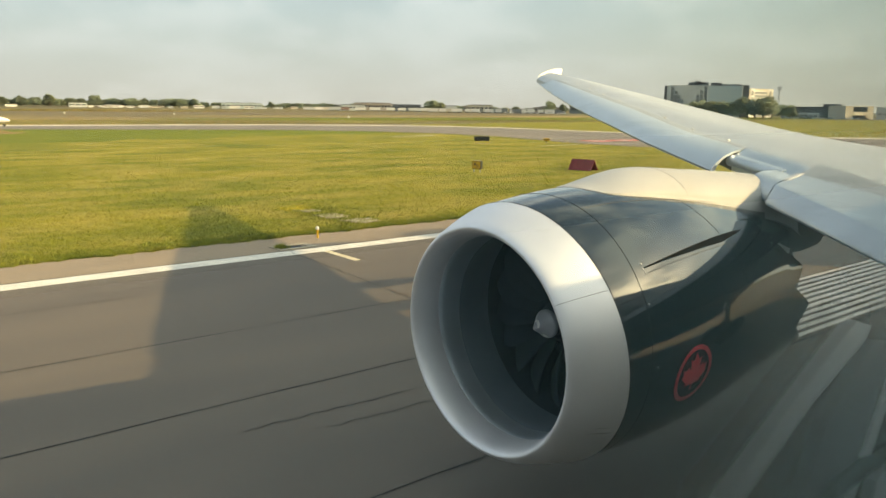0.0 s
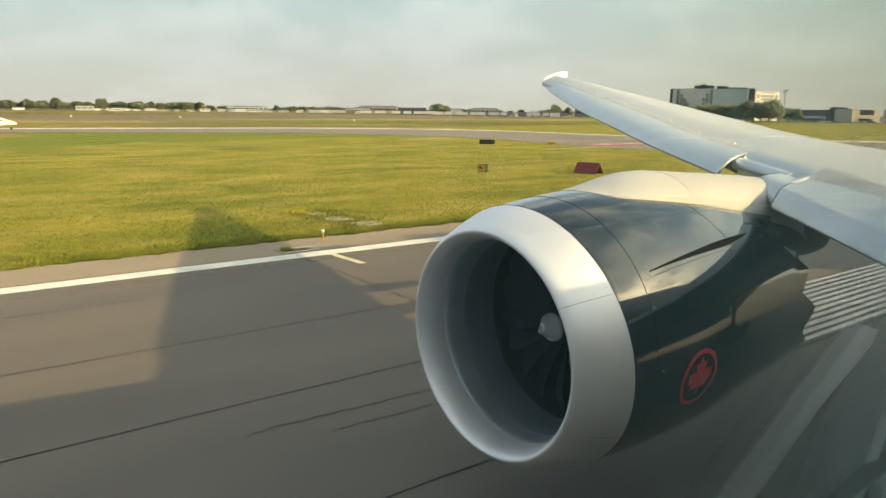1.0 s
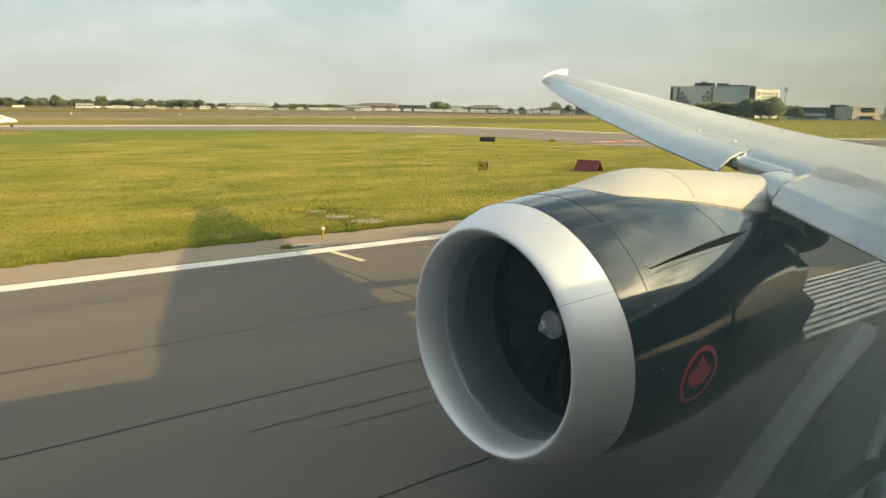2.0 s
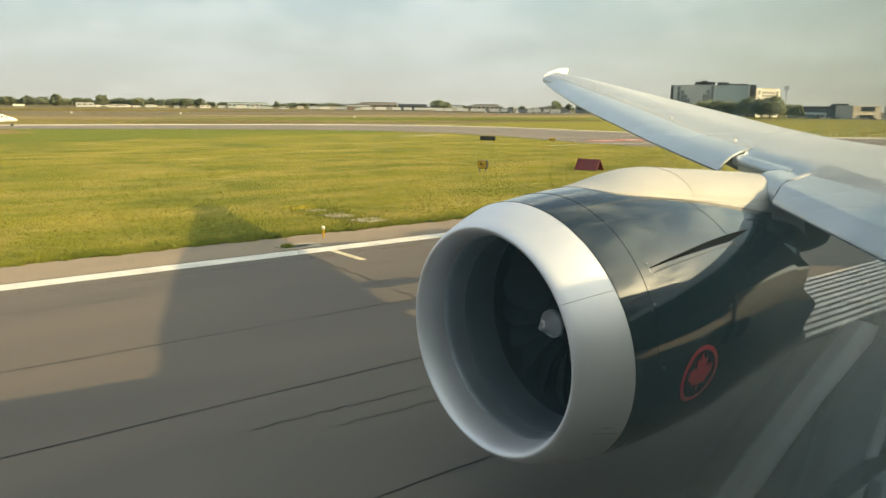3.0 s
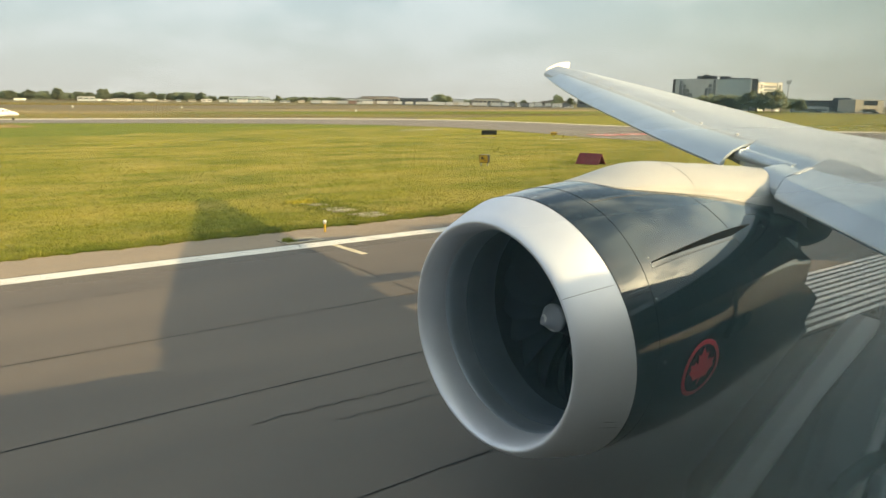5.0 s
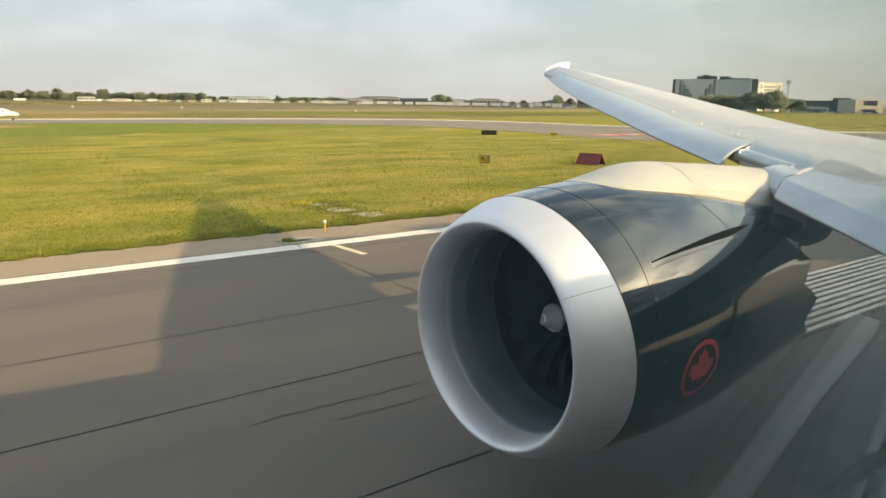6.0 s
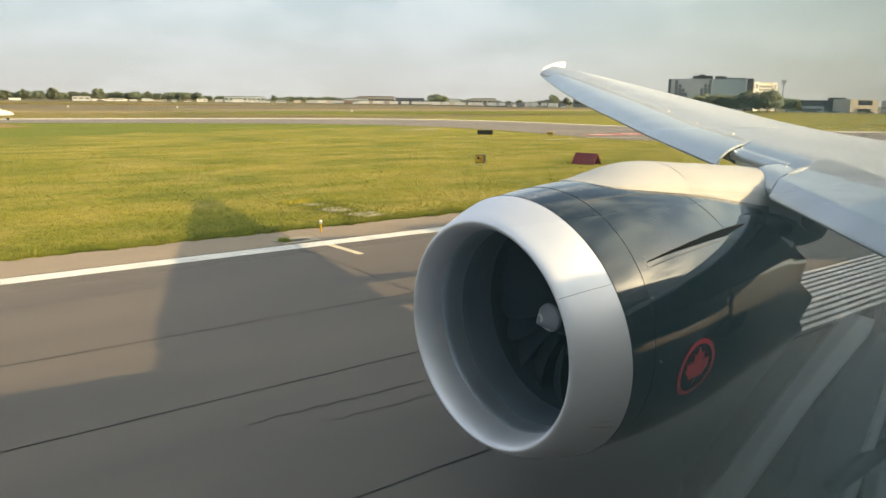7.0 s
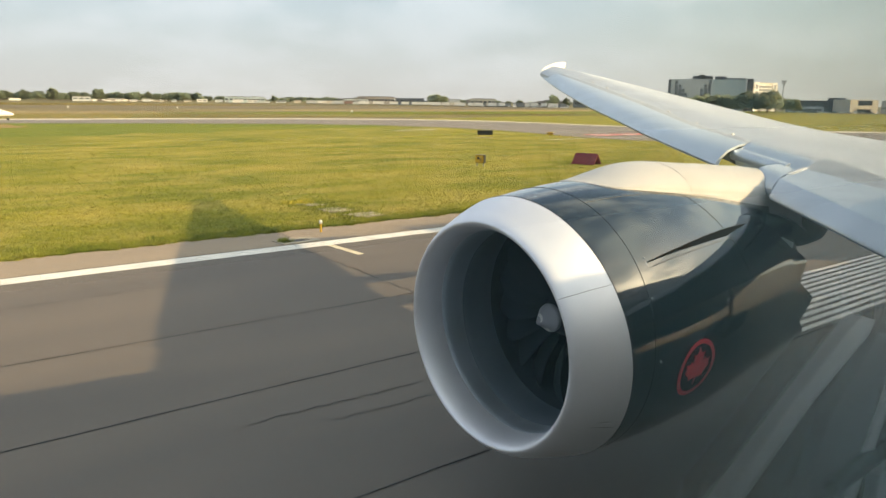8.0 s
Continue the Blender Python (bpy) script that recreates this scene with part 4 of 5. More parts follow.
def crack(points, w, seed, label):
    rng = random.Random(seed)
    rows = []
    for (x0, y0), (x1, y1) in zip(points, points[1:]):
        n = max(4, int(math.hypot(x1 - x0, y1 - y0) / 0.25))
        for i in range(n):
            q = i / n
            p = Vector((x0 + (x1 - x0) * q + rng.uniform(-0.05, 0.05), y0 + (y1 - y0) * q + rng.uniform(-0.05, 0.05), 0.0078))
            d = Vector((-(y1 - y0), x1 - x0, 0)).normalized() * w * rng.uniform(0.5, 1.3)
            rows.append([p - d, p + d])
    tagged(part("crack", loft(rows, closed=False), M["joint_seal"], smooth=False), label, "crack", "runway cracks", "structure")


crack([(14.6, 29.4), (14.4, 28.3), (13.6, 26.2), (13.4, 22.2), (13.1, 18.0), (12.6, 15.0), (12.5, 12.6)], 0.016, 3, "wandering dark crack across the asphalt")
crack([(5.2, 11.9), (8.0, 11.75), (12, 11.6), (20, 11.7), (28, 11.5)], 0.014, 4, "wavy dark crack along the asphalt")
crack([(6.4, 11.15), (9.0, 11.0), (14, 10.8), (24, 10.95)], 0.011, 6, "wavy dark crack along the asphalt")

# ---- broken concrete slabs in the grass ----
slabs = root("culvert_slab", (20.3, 33, 0), "broken beige concrete slabs of an old drain in the grass", "slab")
rng = random.Random(17)
for k, (x, y, w, d) in enumerate([(0.1, -1.2, 1.7, 1.6), (-0.2, 1.0, 1.4, 1.9), (-0.3, 3.6, 1.0, 1.6)]):
    for name, grow, z0, z1, material in (("soil_rim", 1.22, -0.05, 0.006, "soil"), ("slab", 1.0, -0.1, 0.022, "concrete")):
        wob = [rng.uniform(0.72, 1.05) for _ in range(14)]
        edge_pts = [(grow * wob[i] * w / 2 * math.copysign(abs(math.cos(t)) ** 0.6, math.cos(t)), grow * wob[i] * d / 2 * math.copysign(abs(math.sin(t)) ** 0.6, math.sin(t))) for i, t in enumerate([2 * math.pi * q / 14 for q in range(14)])]
        g = part(name, loft([[(px, py, z0) for px, py in edge_pts], [(px, py, z1) for px, py in edge_pts], [(px * 0.95, py * 0.95, z1 + 0.008) for px, py in edge_pts]], caps=True), M[material], slabs, "dark bare soil" if name == "soil_rim" else "", smooth=False)
        g.matrix_basis = pose(x, y, 0, 0, 0, 8 * k)

# ---- field: hut, signs, lights ----
hut = root("a_frame_hut", (54.6, 47.2, 0), "small dark red wooden A-frame shelter on the grass", "shelter", turn=-76)
L, H2, W2 = 1.15, 0.95, 0.75
for sgn in (-1, 1):
    n = Vector((0, sgn * H2, W2)).normalized() * 0.03
    a, b = Vector((0, sgn * W2, -0.02)), Vector((0, 0, H2))
    for i in range(6):
        q0, q1 = i / 6, (i + 0.96) / 6
        p0, p1 = a + (b - a) * q0, a + (b - a) * q1
        ringp = [(x, p.y + o.y, p.z + o.z) for p, o in ((p0, n), (p1, n), (p1, -n), (p0, -n)) for x in (0,)]
        part("plank", loft([[(x, y, z) for _, y, z in ringp] for x in (-L, L)], caps=True), M["red_wood"], hut, smooth=False)
bm = bmesh.new()
tube(bm, [(-L, 0, H2 + 0.01), (L, 0, H2 + 0.01)], 0.04, 8)
part("ridge", bm, M["red_wood"], hut)
bm = bmesh.new()
vs = [bm.verts.new(p) for p in ((-L + 0.1, -W2 + 0.06, 0), (-L + 0.1, W2 - 0.06, 0), (-L + 0.1, 0, H2 - 0.08))]
vb = [bm.verts.new(v.co + Vector((0.03, 0, 0))) for v in vs]
bm.faces.new(vs), bm.faces.new(vb[::-1])
for i in range(3):
    bm.faces.new((vs[i], vs[(i + 1) % 3], vb[(i + 1) % 3], vb[i]))
part("end_panel", bm, M["red_wood"], hut, smooth=False)

board = root("airfield_sign", (80.5, 90.5, 0), "wide black airfield sign board on two posts", "sign", turn=-42)
part("panel", boxes(((-1.2, -0.1, 0.45), (1.2, 0.1, 1.15)), bevel=0.03), M["sign_black"], board, smooth=False)
for x in (-0.95, 0.95):
    part("post", boxes(((x - 0.05, -0.05, -0.05), (x + 0.05, 0.05, 0.45)), bevel=0.01), M["sign_yellow"], board, smooth=False)
part("foot", boxes(((-1.3, -0.25, -0.05), (1.3, 0.25, 0.04)), bevel=0.02), M["concrete"], board, smooth=False)

ysign = root("taxiway_sign", (44.5, 50.6, 0), "yellow taxiway sign box with dark back on short posts", "sign", turn=24)
part("housing", boxes(((-0.16, -0.42, 0.28), (0.3, 0.42, 1.0)), bevel=0.03), M["sign_black"], ysign, smooth=False)
part("face", boxes(((-0.185, -0.38, 0.32), (-0.163, 0.38, 0.96)), bevel=0.004), M["sign_yellow"], ysign, "yellow sign face", smooth=False)
for y0, y1, z0, z1 in ((-0.22, 0.2, 0.6, 0.68), (0.02, 0.2, 0.68, 0.82), (-0.25, -0.05, 0.44, 0.52)):
    part("mark", boxes(((-0.192, y0, z0), (-0.187, y1, z1))), M["sign_black"], ysign, smooth=False)
for y in (-0.3, 0.3):
    part("post", boxes(((0.0, y - 0.04, -0.05), (0.08, y + 0.04, 0.28))), M["steel"], ysign, smooth=False)


def edge_light(x, y, h=0.38, colour="sign_yellow"):
    r = root("taxiway_light", (x, y, 0), "small taxiway edge light on a short stem", "light", "airfield edge lights")
    bm = bmesh.new()
    tube(bm, [(0, 0, -0.03), (0, 0, h)], 0.045, 8)
    part("stem", bm, M[colour], r)
    bm = bmesh.new()
    bmesh.ops.create_uvsphere(bm, u_segments=10, v_segments=6, radius=0.085, matrix=Matrix.Translation((0, 0, h + 0.05)))
    part("lens", bm, M["white"], r)
    return r


first = edge_light(92.3, 85.7)
for x, y in ((16.1, 28.6), (94.2, 84.9), (84.6, 83.3), (60, 160), (30, 168), (10, 169), (100, 70), (140, 108), (128, 222), (62, 222)):
    copy_thing(first, pose(x, y, 0))
twin = root("guard_light", (91.0, 86.6, 0), "yellow twin runway guard light on a stand", "light", turn=-40)
part("stand", boxes(((-0.05, -0.05, -0.03), (0.05, 0.05, 0.4))), M["steel"], twin, smooth=False)
part("housing", boxes(((-0.5, -0.12, 0.4), (0.5, 0.12, 0.85)), bevel=0.05), M["sign_yellow"], twin, smooth=False)
for x in (-0.25, 0.25):
    bm = bmesh.new()
    bmesh.ops.create_uvsphere(bm, u_segments=12, v_segments=8, radius=0.15, matrix=Matrix.Translation((x, -0.1, 0.62)))
    part("lens", bm, M["sign_black"], twin)

# small white twin aeroplane waiting on the far taxiway
def light_aeroplane(x, y):
    r = root("light_aeroplane", (x, y, 0.02), "small white twin-engine propeller aeroplane on the far taxiway", "aeroplane")
    rows = []
    for sx, rad, zc in [(0, 0.05, 1.35), (-0.3, 0.28, 1.4), (-1.0, 0.5, 1.5), (-2.0, 0.68, 1.62), (-2.9, 0.9, 1.78), (-3.6, 0.98, 1.85), (-8.5, 0.95, 1.85), (-11.5, 0.45, 2.15), (-12.6, 0.12, 2.3)]:
        rows.append([(sx, rad * 0.85 * math.cos(a), zc + rad * math.sin(a)) for a in [2 * math.pi * k / 20 for k in range(20)]])
    body = part("body", loft(rows, caps=True), M["panel_white"], r, "white painted body")
    for k in range(6):
        ob = part("window", boxes(((-3.55 - k * 0.8, -0.84, 2.0), (-3.15 - k * 0.8, -0.8, 2.32)), bevel=0.01), M["glass_dark"], r, smooth=False)
    part("windscreen", boxes(((-2.75, -0.62, 2.02), (-2.3, -0.5, 2.28)), bevel=0.02), M["glass_dark"], r, smooth=False)
    part("wing", loft([[(-4.2, y1, 1.15), (-4.6, y1, 1.3), (-6.2, y1, 1.25), (-5.0, y1, 1.1)] for y1 in (-7.5, 7.5)], caps=True), M["panel_white"], r)
    for sy in (-2.2, 2.2):
        part("engine_pod", loft([[(sx, sy + q * math.cos(a), 1.4 + q * math.sin(a)) for a in [2 * math.pi * k / 14 for k in range(14)]] for sx, q in ((-2.7, 0.15), (-3.2, 0.42), (-5.0, 0.42), (-6.2, 0.15))], caps=True), M["panel_white"], r)
    part("tail_fin", loft([[(-10.6, dy, 2.4), (-12.3, dy, 4.2), (-13.2, dy, 4.2), (-12.6, dy, 2.3)] for dy in (-0.07, 0.07)], caps=True), M["panel_white"], r, smooth=False)
    for gx, gy in ((-1.3, 0), (-5.2, -2.2), (-5.2, 2.2)):
        bm = bmesh.new()
        tube(bm, [(gx, gy, 0.3), (gx, gy, 1.3)], 0.06, 6)
        leg = part("gear_leg", bm, M["steel"], r)
        bm = bmesh.new()
        bmesh.ops.create_cone(bm, cap_ends=True, segments=14, radius1=0.3, radius2=0.3, depth=0.2, matrix=Matrix.Translation((gx, gy, 0.3)) @ pose(0, 0, 0, 90))
        part("wheel", bm, M["tar"], leg)


light_aeroplane(34.2, 204)

# taxiway markings
def paint_bar(name, a, b, w, material, label, z=0.03):
    a, b = Vector((*a, z)), Vector((*b, z))
    d = Vector((-(b - a).y, (b - a).x, 0)).normalized() * w / 2
    up = Vector((0, 0, 0.006))
    ob = part(name, loft([[a - d, a + d, a + d + up, a - d + up], [b - d, b + d, b + d + up, b - d + up]], caps=True), material, smooth=False)
    return tagged(ob, label, "road marking", kind="structure")


paint_bar("taxiway_line", (83.5, 119.3), (95, 121), 0.9, M["line_paint"], "pale painted bar on the taxiway")
paint_bar("taxiway_line", (83.5, 80.4), (97, 82.2), 0.5, M["yellow_paint"], "yellow holding line on the taxiway")
paint_bar("taxiway_line", (97, 82), (130, 66), 0.45, M["line_paint"], "pale line along the taxiway")
red = root("red_holding_sign", (112, 88, 0), "red painted runway holding sign with pale bars on the taxiway", "road marking")
for k in range(3):
    ob = part("red_panel", boxes(((103.5 + k * 7.0, 86.3 - k * 0.4, 0.024), (109.8 + k * 7.0, 91.2 - k * 0.4, 0.034))), M["red_paint"], red, smooth=False)
    ob.matrix_parent_inverse = red.matrix_world.inverted()
    for j in range(3):
        x = 104.6 + k * 7.0 + j * 1.7
        ob = part("pale_bar", boxes(((x, 87.4 - k * 0.4, 0.034), (x + 0.8, 90.2 - k * 0.4, 0.041))), M["line_paint"], red, smooth=False)
        ob.matrix_parent_inverse = red.matrix_world.inverted()

# a hump of soil with weeds by the far taxiway
bm = bmesh.new()
bmesh.ops.create_grid(bm, x_segments=24, y_segments=12, size=1)
for v in bm.verts:
    r2 = min(1, v.co.x ** 2 + v.co.y ** 2)
    v.co = Vector((v.co.x * 6, v.co.y * 3, 0.9 * (1 - r2) ** 1.2 * (0.7 + 0.5 * noise.noise(v.co * 3)) - 0.06))
hump = part("grassy_mound", bm, M["rough_grass"])
hump.matrix_world = pose(24, 160, 0, 0, 0, -8)
tagged(hump, "low dark grassy mound beside the taxiway", "mound", kind="structure")


# ---- far field strips ----
def patch(name, x0, x1, y0, y1, z, material, label, seed):
    rng = random.Random(seed)
    a, b = [], []
    for i in range(41):
        q = i / 40
        x = x0 + (x1 - x0) * q
        e = math.sin(math.pi * q) ** 0.3
        m = (y0 + y1) / 2
        a.append((x, m + (y0 - m) * e * rng.uniform(0.8, 1.1)))
        b.append((x, m + (y1 - m) * e * rng.uniform(0.8, 1.1) + 0.2))
    ob = part(name, loft([[(*p, z), (*q, z), (*q, z - 0.05), (*p, z - 0.05)] for p, q in zip(a, b)], caps=True), material, smooth=False)
    tagged(ob, label, "field", kind="structure")


patch("green_strip", -250, 112, 116, 220, -0.002, M["green_grass"], "greener mown strip beside the taxiway", 3)
patch("rough_strip", -300, 900, 215, 285, 0.004, M["rough_grass"], "uneven green and brown grass beyond the taxiway", 5)
patch("green_strip", 120, 1200, 40, 260, -0.006, M["grass"], "olive mown grass beyond the taxiway", 8)
patch("dry_strip", -300, 180, 275, 345, 0.03, M["dry_grass"], "strip of tall tan dry grass", 1)
patch("dry_strip", 120, 620, 330, 400, 0.05, M["dry_grass"], "strip of tall tan dry grass", 2)
patch("rough_strip", 90, 700, 255, 330, 0.04, M["green_grass"], "green mown strip in the far field", 9)
patch("bare_soil", 55.2, 63, 44.6, 46.0, 0.012, M["dry_grass"], "bare tan soil beside the shelter", 31)
patch("scrub_strip", 40, 560, 420, 560, 0.05, M["scrub"], "dark brown scrub across the far field", 12)
patch("scrub_strip", 60, 330, 318, 345, 0.07, M["scrub"], "dark brown scrub across the far field", 13)
patch("scrub_strip", 20, 150, 296, 304, 0.07, M["scrub"], "dark brown scrub across the far field", 15)
patch("dry_strip", -200, 60, 360, 420, 0.06, M["dry_grass"], "strip of tall tan dry grass", 4)


# ---- trees ----
def tree_mesh(seed, h, spread):
    """A trunk with limbs, and a crown of many small leaf clumps."""
    rng = random.Random(seed)
    trunk, tips = bmesh.new(), []
    rows = []
    for i in range(7):
        q = i / 6
        r = h * (0.032 - 0.022 * q)
        rows.append([trunk.verts.new((0.02 * h * math.sin(3 * q + seed) + r * math.cos(t), 0.015 * h * math.cos(2 * q) + r * math.sin(t), -0.1 + h * 0.62 * q)) for t in [2 * math.pi * k / 7 for k in range(7)]])
    for a, b in zip(rows, rows[1:]):
        for k in range(7):
            trunk.faces.new((a[k], a[(k + 1) % 7], b[(k + 1) % 7], b[k]))
    for k in range(9):
        t = k * 2.4 + rng.uniform(-0.4, 0.4)
        z0, rr, dz = h * rng.uniform(0.25, 0.55), spread * rng.uniform(0.5, 0.95), h * rng.uniform(0.1, 0.32)
        p = [Vector((0, 0, z0)), Vector((math.cos(t) * rr * 0.5, math.sin(t) * rr * 0.5, z0 + dz * 0.6)), Vector((math.cos(t) * rr, math.sin(t) * rr, z0 + dz))]
        tube(trunk, p, h * 0.009, 5)
        tips.append(p[2])
    tips += [Vector((rng.uniform(-0.4, 0.4) * spread, rng.uniform(-0.4, 0.4) * spread, h * rng.uniform(0.7, 0.9))) for _ in range(7)]
    tips += [Vector((rng.uniform(-0.75, 0.75) * spread, rng.uniform(-0.75, 0.75) * spread, h * rng.uniform(0.28, 0.55))) for _ in range(9)]
    verts, faces = [], []
    for tip in tips:
        cr = spread * rng.uniform(0.28, 0.45)
        for _ in range(120):
            d = Vector((rng.gauss(0, 1), rng.gauss(0, 1), rng.gauss(0, 0.75)))
            d = d.normalized() * cr * rng.uniform(0.55, 1.05)
            c = tip + d
            if c.z < 0.12 * h:
                continue
            s = h * rng.uniform(0.022, 0.048)
            u = Vector((rng.gauss(0, 1), rng.gauss(0, 1), rng.gauss(0, 1))).normalized()
            w = u.orthogonal().normalized()
            i = len(verts)
            verts += [c + u * s, c + w * s * 0.8, c - u * s, c - w * s * 0.8]
            faces.append((i, i + 1, i + 2, i + 3))
    return trunk, verts, faces


def tree(seed, h, spread):
    t, verts, faces = tree_mesh(seed, h, spread)
    r = root("tree", (0, 0, 0), "leafy green broadleaf tree in full summer crown", "tree", "far trees")
    part("trunk", t, M["bark"], r)
    me = bpy.data.meshes.new("crown")
    me.from_pydata([tuple(v) for v in verts], [], faces)
    me.materials.append(M["leaf"])
    c = new("crown", me)
    c.parent = r
    return r


protos = [tree(11, 10, 3.6), tree(12, 10, 4.4), tree(13, 10, 3.0), tree(14, 10, 5.0)]


def plant(i, bearing, d, h, wide=1.0):
    p = protos[i % 4]
    at = spot(bearing, d)
    m = Matrix.Translation(at - Vector((0, 0, 0.1))) @ pose(0, 0, 0, 0, 0, i * 77 % 360) @ Matrix.Diagonal((h / 10 * wide, h / 10 * wide, h / 10, 1))
    if i < 4:
        p.matrix_world = m
    else:
        t = copy_thing(p, m)
        t.scale = (h / 10 * wide, h / 10 * wide, h / 10)


rng = random.Random(21)
TREES = [(8.9, 1250, 12, 1.3), (10.2, 1250, 14, 1.2), (11.9, 1240, 17, 1.4), (13.1, 1250, 13, 1.2), (14.6, 1230, 17, 1.2), (16.2, 1260, 11, 1.5), (18.9, 1300, 10, 1.4), (20.3, 1280, 14, 1.0), (23.4, 1300, 11, 1.6), (26.2, 1280, 13, 0.8), (28.9, 1300, 11, 1.5), (38.0, 1010, 17, 1.3), (38.6, 1010, 14, 1.2), (46.6, 850, 15, 1.1), (47.5, 860, 12, 1.2),
         (56.2, 570, 10.5, 1.3), (56.7, 560, 11.5, 1.3), (57.2, 575, 12, 1.3), (57.7, 560, 12, 1.4), (58.2, 570, 12.5, 1.3), (58.7, 560, 11.5, 1.4), (59.2, 572, 12, 1.3), (59.7, 562, 14.5, 1.2), (60.2, 572, 14, 1.2), (60.7, 560, 13, 1.2), (61.2, 565, 15, 1.2), (61.7, 575, 13, 1.2), (62.4, 600, 10.5, 1.3), (62.9, 600, 10, 1.3)]
for k in range(108):
    TREES.append((rng.uniform(7.5, 33), rng.uniform(1320, 1700), rng.uniform(7, 12), rng.uniform(1.4, 2.3)))
for k in range(24):
    TREES.append((rng.uniform(34, 50), rng.uniform(1150, 1300), rng.uniform(7, 10), rng.uniform(1.2, 1.9)))
for k in range(70):
    TREES.append((rng.uniform(7.5, 21), rng.uniform(1225, 1310), rng.uniform(9, 14), rng.uniform(1.0, 1.6)))
for k in range(46):
    TREES.append((rng.uniform(20, 33), rng.uniform(1225, 1320), rng.uniform(7.5, 11), rng.uniform(1.1, 1.8)))
for i, (b, d, h, w) in enumerate(TREES):
    plant(i, b, d, h * (1.05 if b < 21 else 0.88 if b < 50 else 1.0), w)


# ---- buildings ----
def facing(name, bearing, d, label, category="building", group=""):
    at = spot(bearing, d)
    return root(name, at, label, category, group, -bearing)


def block(parent, name, x0, x1, y0, y1, z0, z1, material, bevel=0.0, label=""):
    return part(name, boxes(((x0, y0, z0), (x1, y1, z1)), bevel=bevel), M[material], parent, label, smooth=False)


def shed(b0, b1, d, h, wall, label, roof="roof_grey", wins=0, depth=22, win_z=(0.45, 0.7), win_mat="glass_dark"):
    """A low building between two bearings, its front to the runway."""
    mid, w = (b0 + b1) / 2, radians(b1 - b0) * d
    r = facing("warehouse", mid, d, label, "building", "far low buildings")
    block(r, "wall", -w / 2, w / 2, 0, depth, -0.3, h, wall)
    block(r, "roof", -w / 2 - 0.3, w / 2 + 0.3, -0.3, depth + 0.3, h, h + 0.35, roof)
    for k in range(wins):
        x = -w / 2 + (k + 0.5) * w / wins
        block(r, "window", x - 0.32 * w / wins, x + 0.32 * w / wins, -0.06, 0.02, h * win_z[0], h * win_z[1], win_mat)
    return r


def hotel():
    r = facing("hotel", 57.36, 690, "pale grey eight-storey hotel with staggered dark windows", "building")
    W, Hh = 62.0, 26.0
    x0 = -W / 2
    block(r, "wall", x0, x0 + W * 0.55, 0, 18, -0.3, Hh, "hotel_wall")
    block(r, "glazed_wall", x0 + W * 0.55, x0 + W - 2.6, 0.15, 18, -0.3, Hh - 0.4, "hotel_glass", 0, "pale blue-grey glazed wall")
    block(r, "corner_strip", x0 - 2.2, x0, 0.4, 18, -0.3, Hh - 0.3, "panel_dark", 0, "dark corner strip")
    block(r, "white_column", x0 + W - 2.6, x0 + W - 1.7, -0.2, 18, -0.3, Hh, "panel_white", 0, "narrow white column")
    block(r, "recess_wall", x0 + W - 1.7, x0 + W + 3.2, 1.2, 18, -0.3, Hh + 0.2, "panel_dark", 0, "dark recessed wall")
    for x, zt, zb in ((4.4, 24.6, 0), (7.4, 21.4, 0), (10.0, 17.8, 0), (12.6, 14.4, 0), (31.2, 25.0, 0), (28.0, 21.8, 0), (25.0, 18.2, 0)):
        block(r, "window", x0 + x - 1.2, x0 + x + 1.2, -0.05, 0.05, zt - 2.8, zt, "window_grey")
        z = zt - 3.4
        while z - 2.8 > 1.5:
            block(r, "window", x0 + x - 1.2, x0 + x + 1.2, -0.05, 0.05, z - 2.8, z, "window_grey")
            z -= 3.0
    for a, b, z in ((17, 33, 2.6), (22, 27, 3.6), (35, 44, 2.3), (54, 59, 1.0)):
        block(r, "roof_plant", x0 + a, x0 + b, 4, 12, Hh - 0.2, Hh + z, "panel_dark", 0, "dark roof plant room")
    block(r, "roof_plant", x0 + 44, x0 + 58, 5, 12, Hh - 0.5, Hh + 1.0, "panel_grey", 0, "grey roof plant room")
    bm = bmesh.new()
    for x in (19, 20.5, 24):
        tube(bm, [(x0 + x, 6, Hh + 2), (x0 + x, 6, Hh + 4.6)], 0.12, 5)
    part("roof_vent", bm, M["steel"], r)
    # the stair and balcony wing turns back from the corner, with white frames
    wing_root = part("end_wall", boxes(((0, 0.5, -0.3), (34, 16, 23.4))), M["panel_cream"], r, "cream end wing", smooth=False)
    wing_root.matrix_basis = pose(x0 + W + 3.2, 1.0, 0, 0, 0, 52)
    for k in range(8):
        block(wing_root, "floor_band", 8.4, 25.6, 0.2, 0.52, 2.2 + k * 2.7, 2.9 + k * 2.7, "panel_white")
        block(wing_root, "window", 8.4, 25.6, 0.42, 0.52, 0.2 + k * 2.7, 2.1 + k * 2.7, "panel_grey")
    for c in (2.0, 26.8):
        block(wing_root, "white_frame", c, c + 6.0, 0.1, 0.55, 0, 23.6, "panel_white", 0, "white stair frame")
        for k in range(4):
            block(wing_root, "window", c + 1.4, c + 4.6, 0.02, 0.12, 2.0 + k * 5.4, 5.6 + k * 5.4, "panel_grey")


M["hotel_wall"] = mat("hotel_wall", (0.46, 0.495, 0.485), 0.6, scale=0.05, fine=0.1, bump_scale=1.0)
M["hotel_glass"] = mat("hotel_glass", (0.37, 0.45, 0.46), 0.35, scale=0.05)
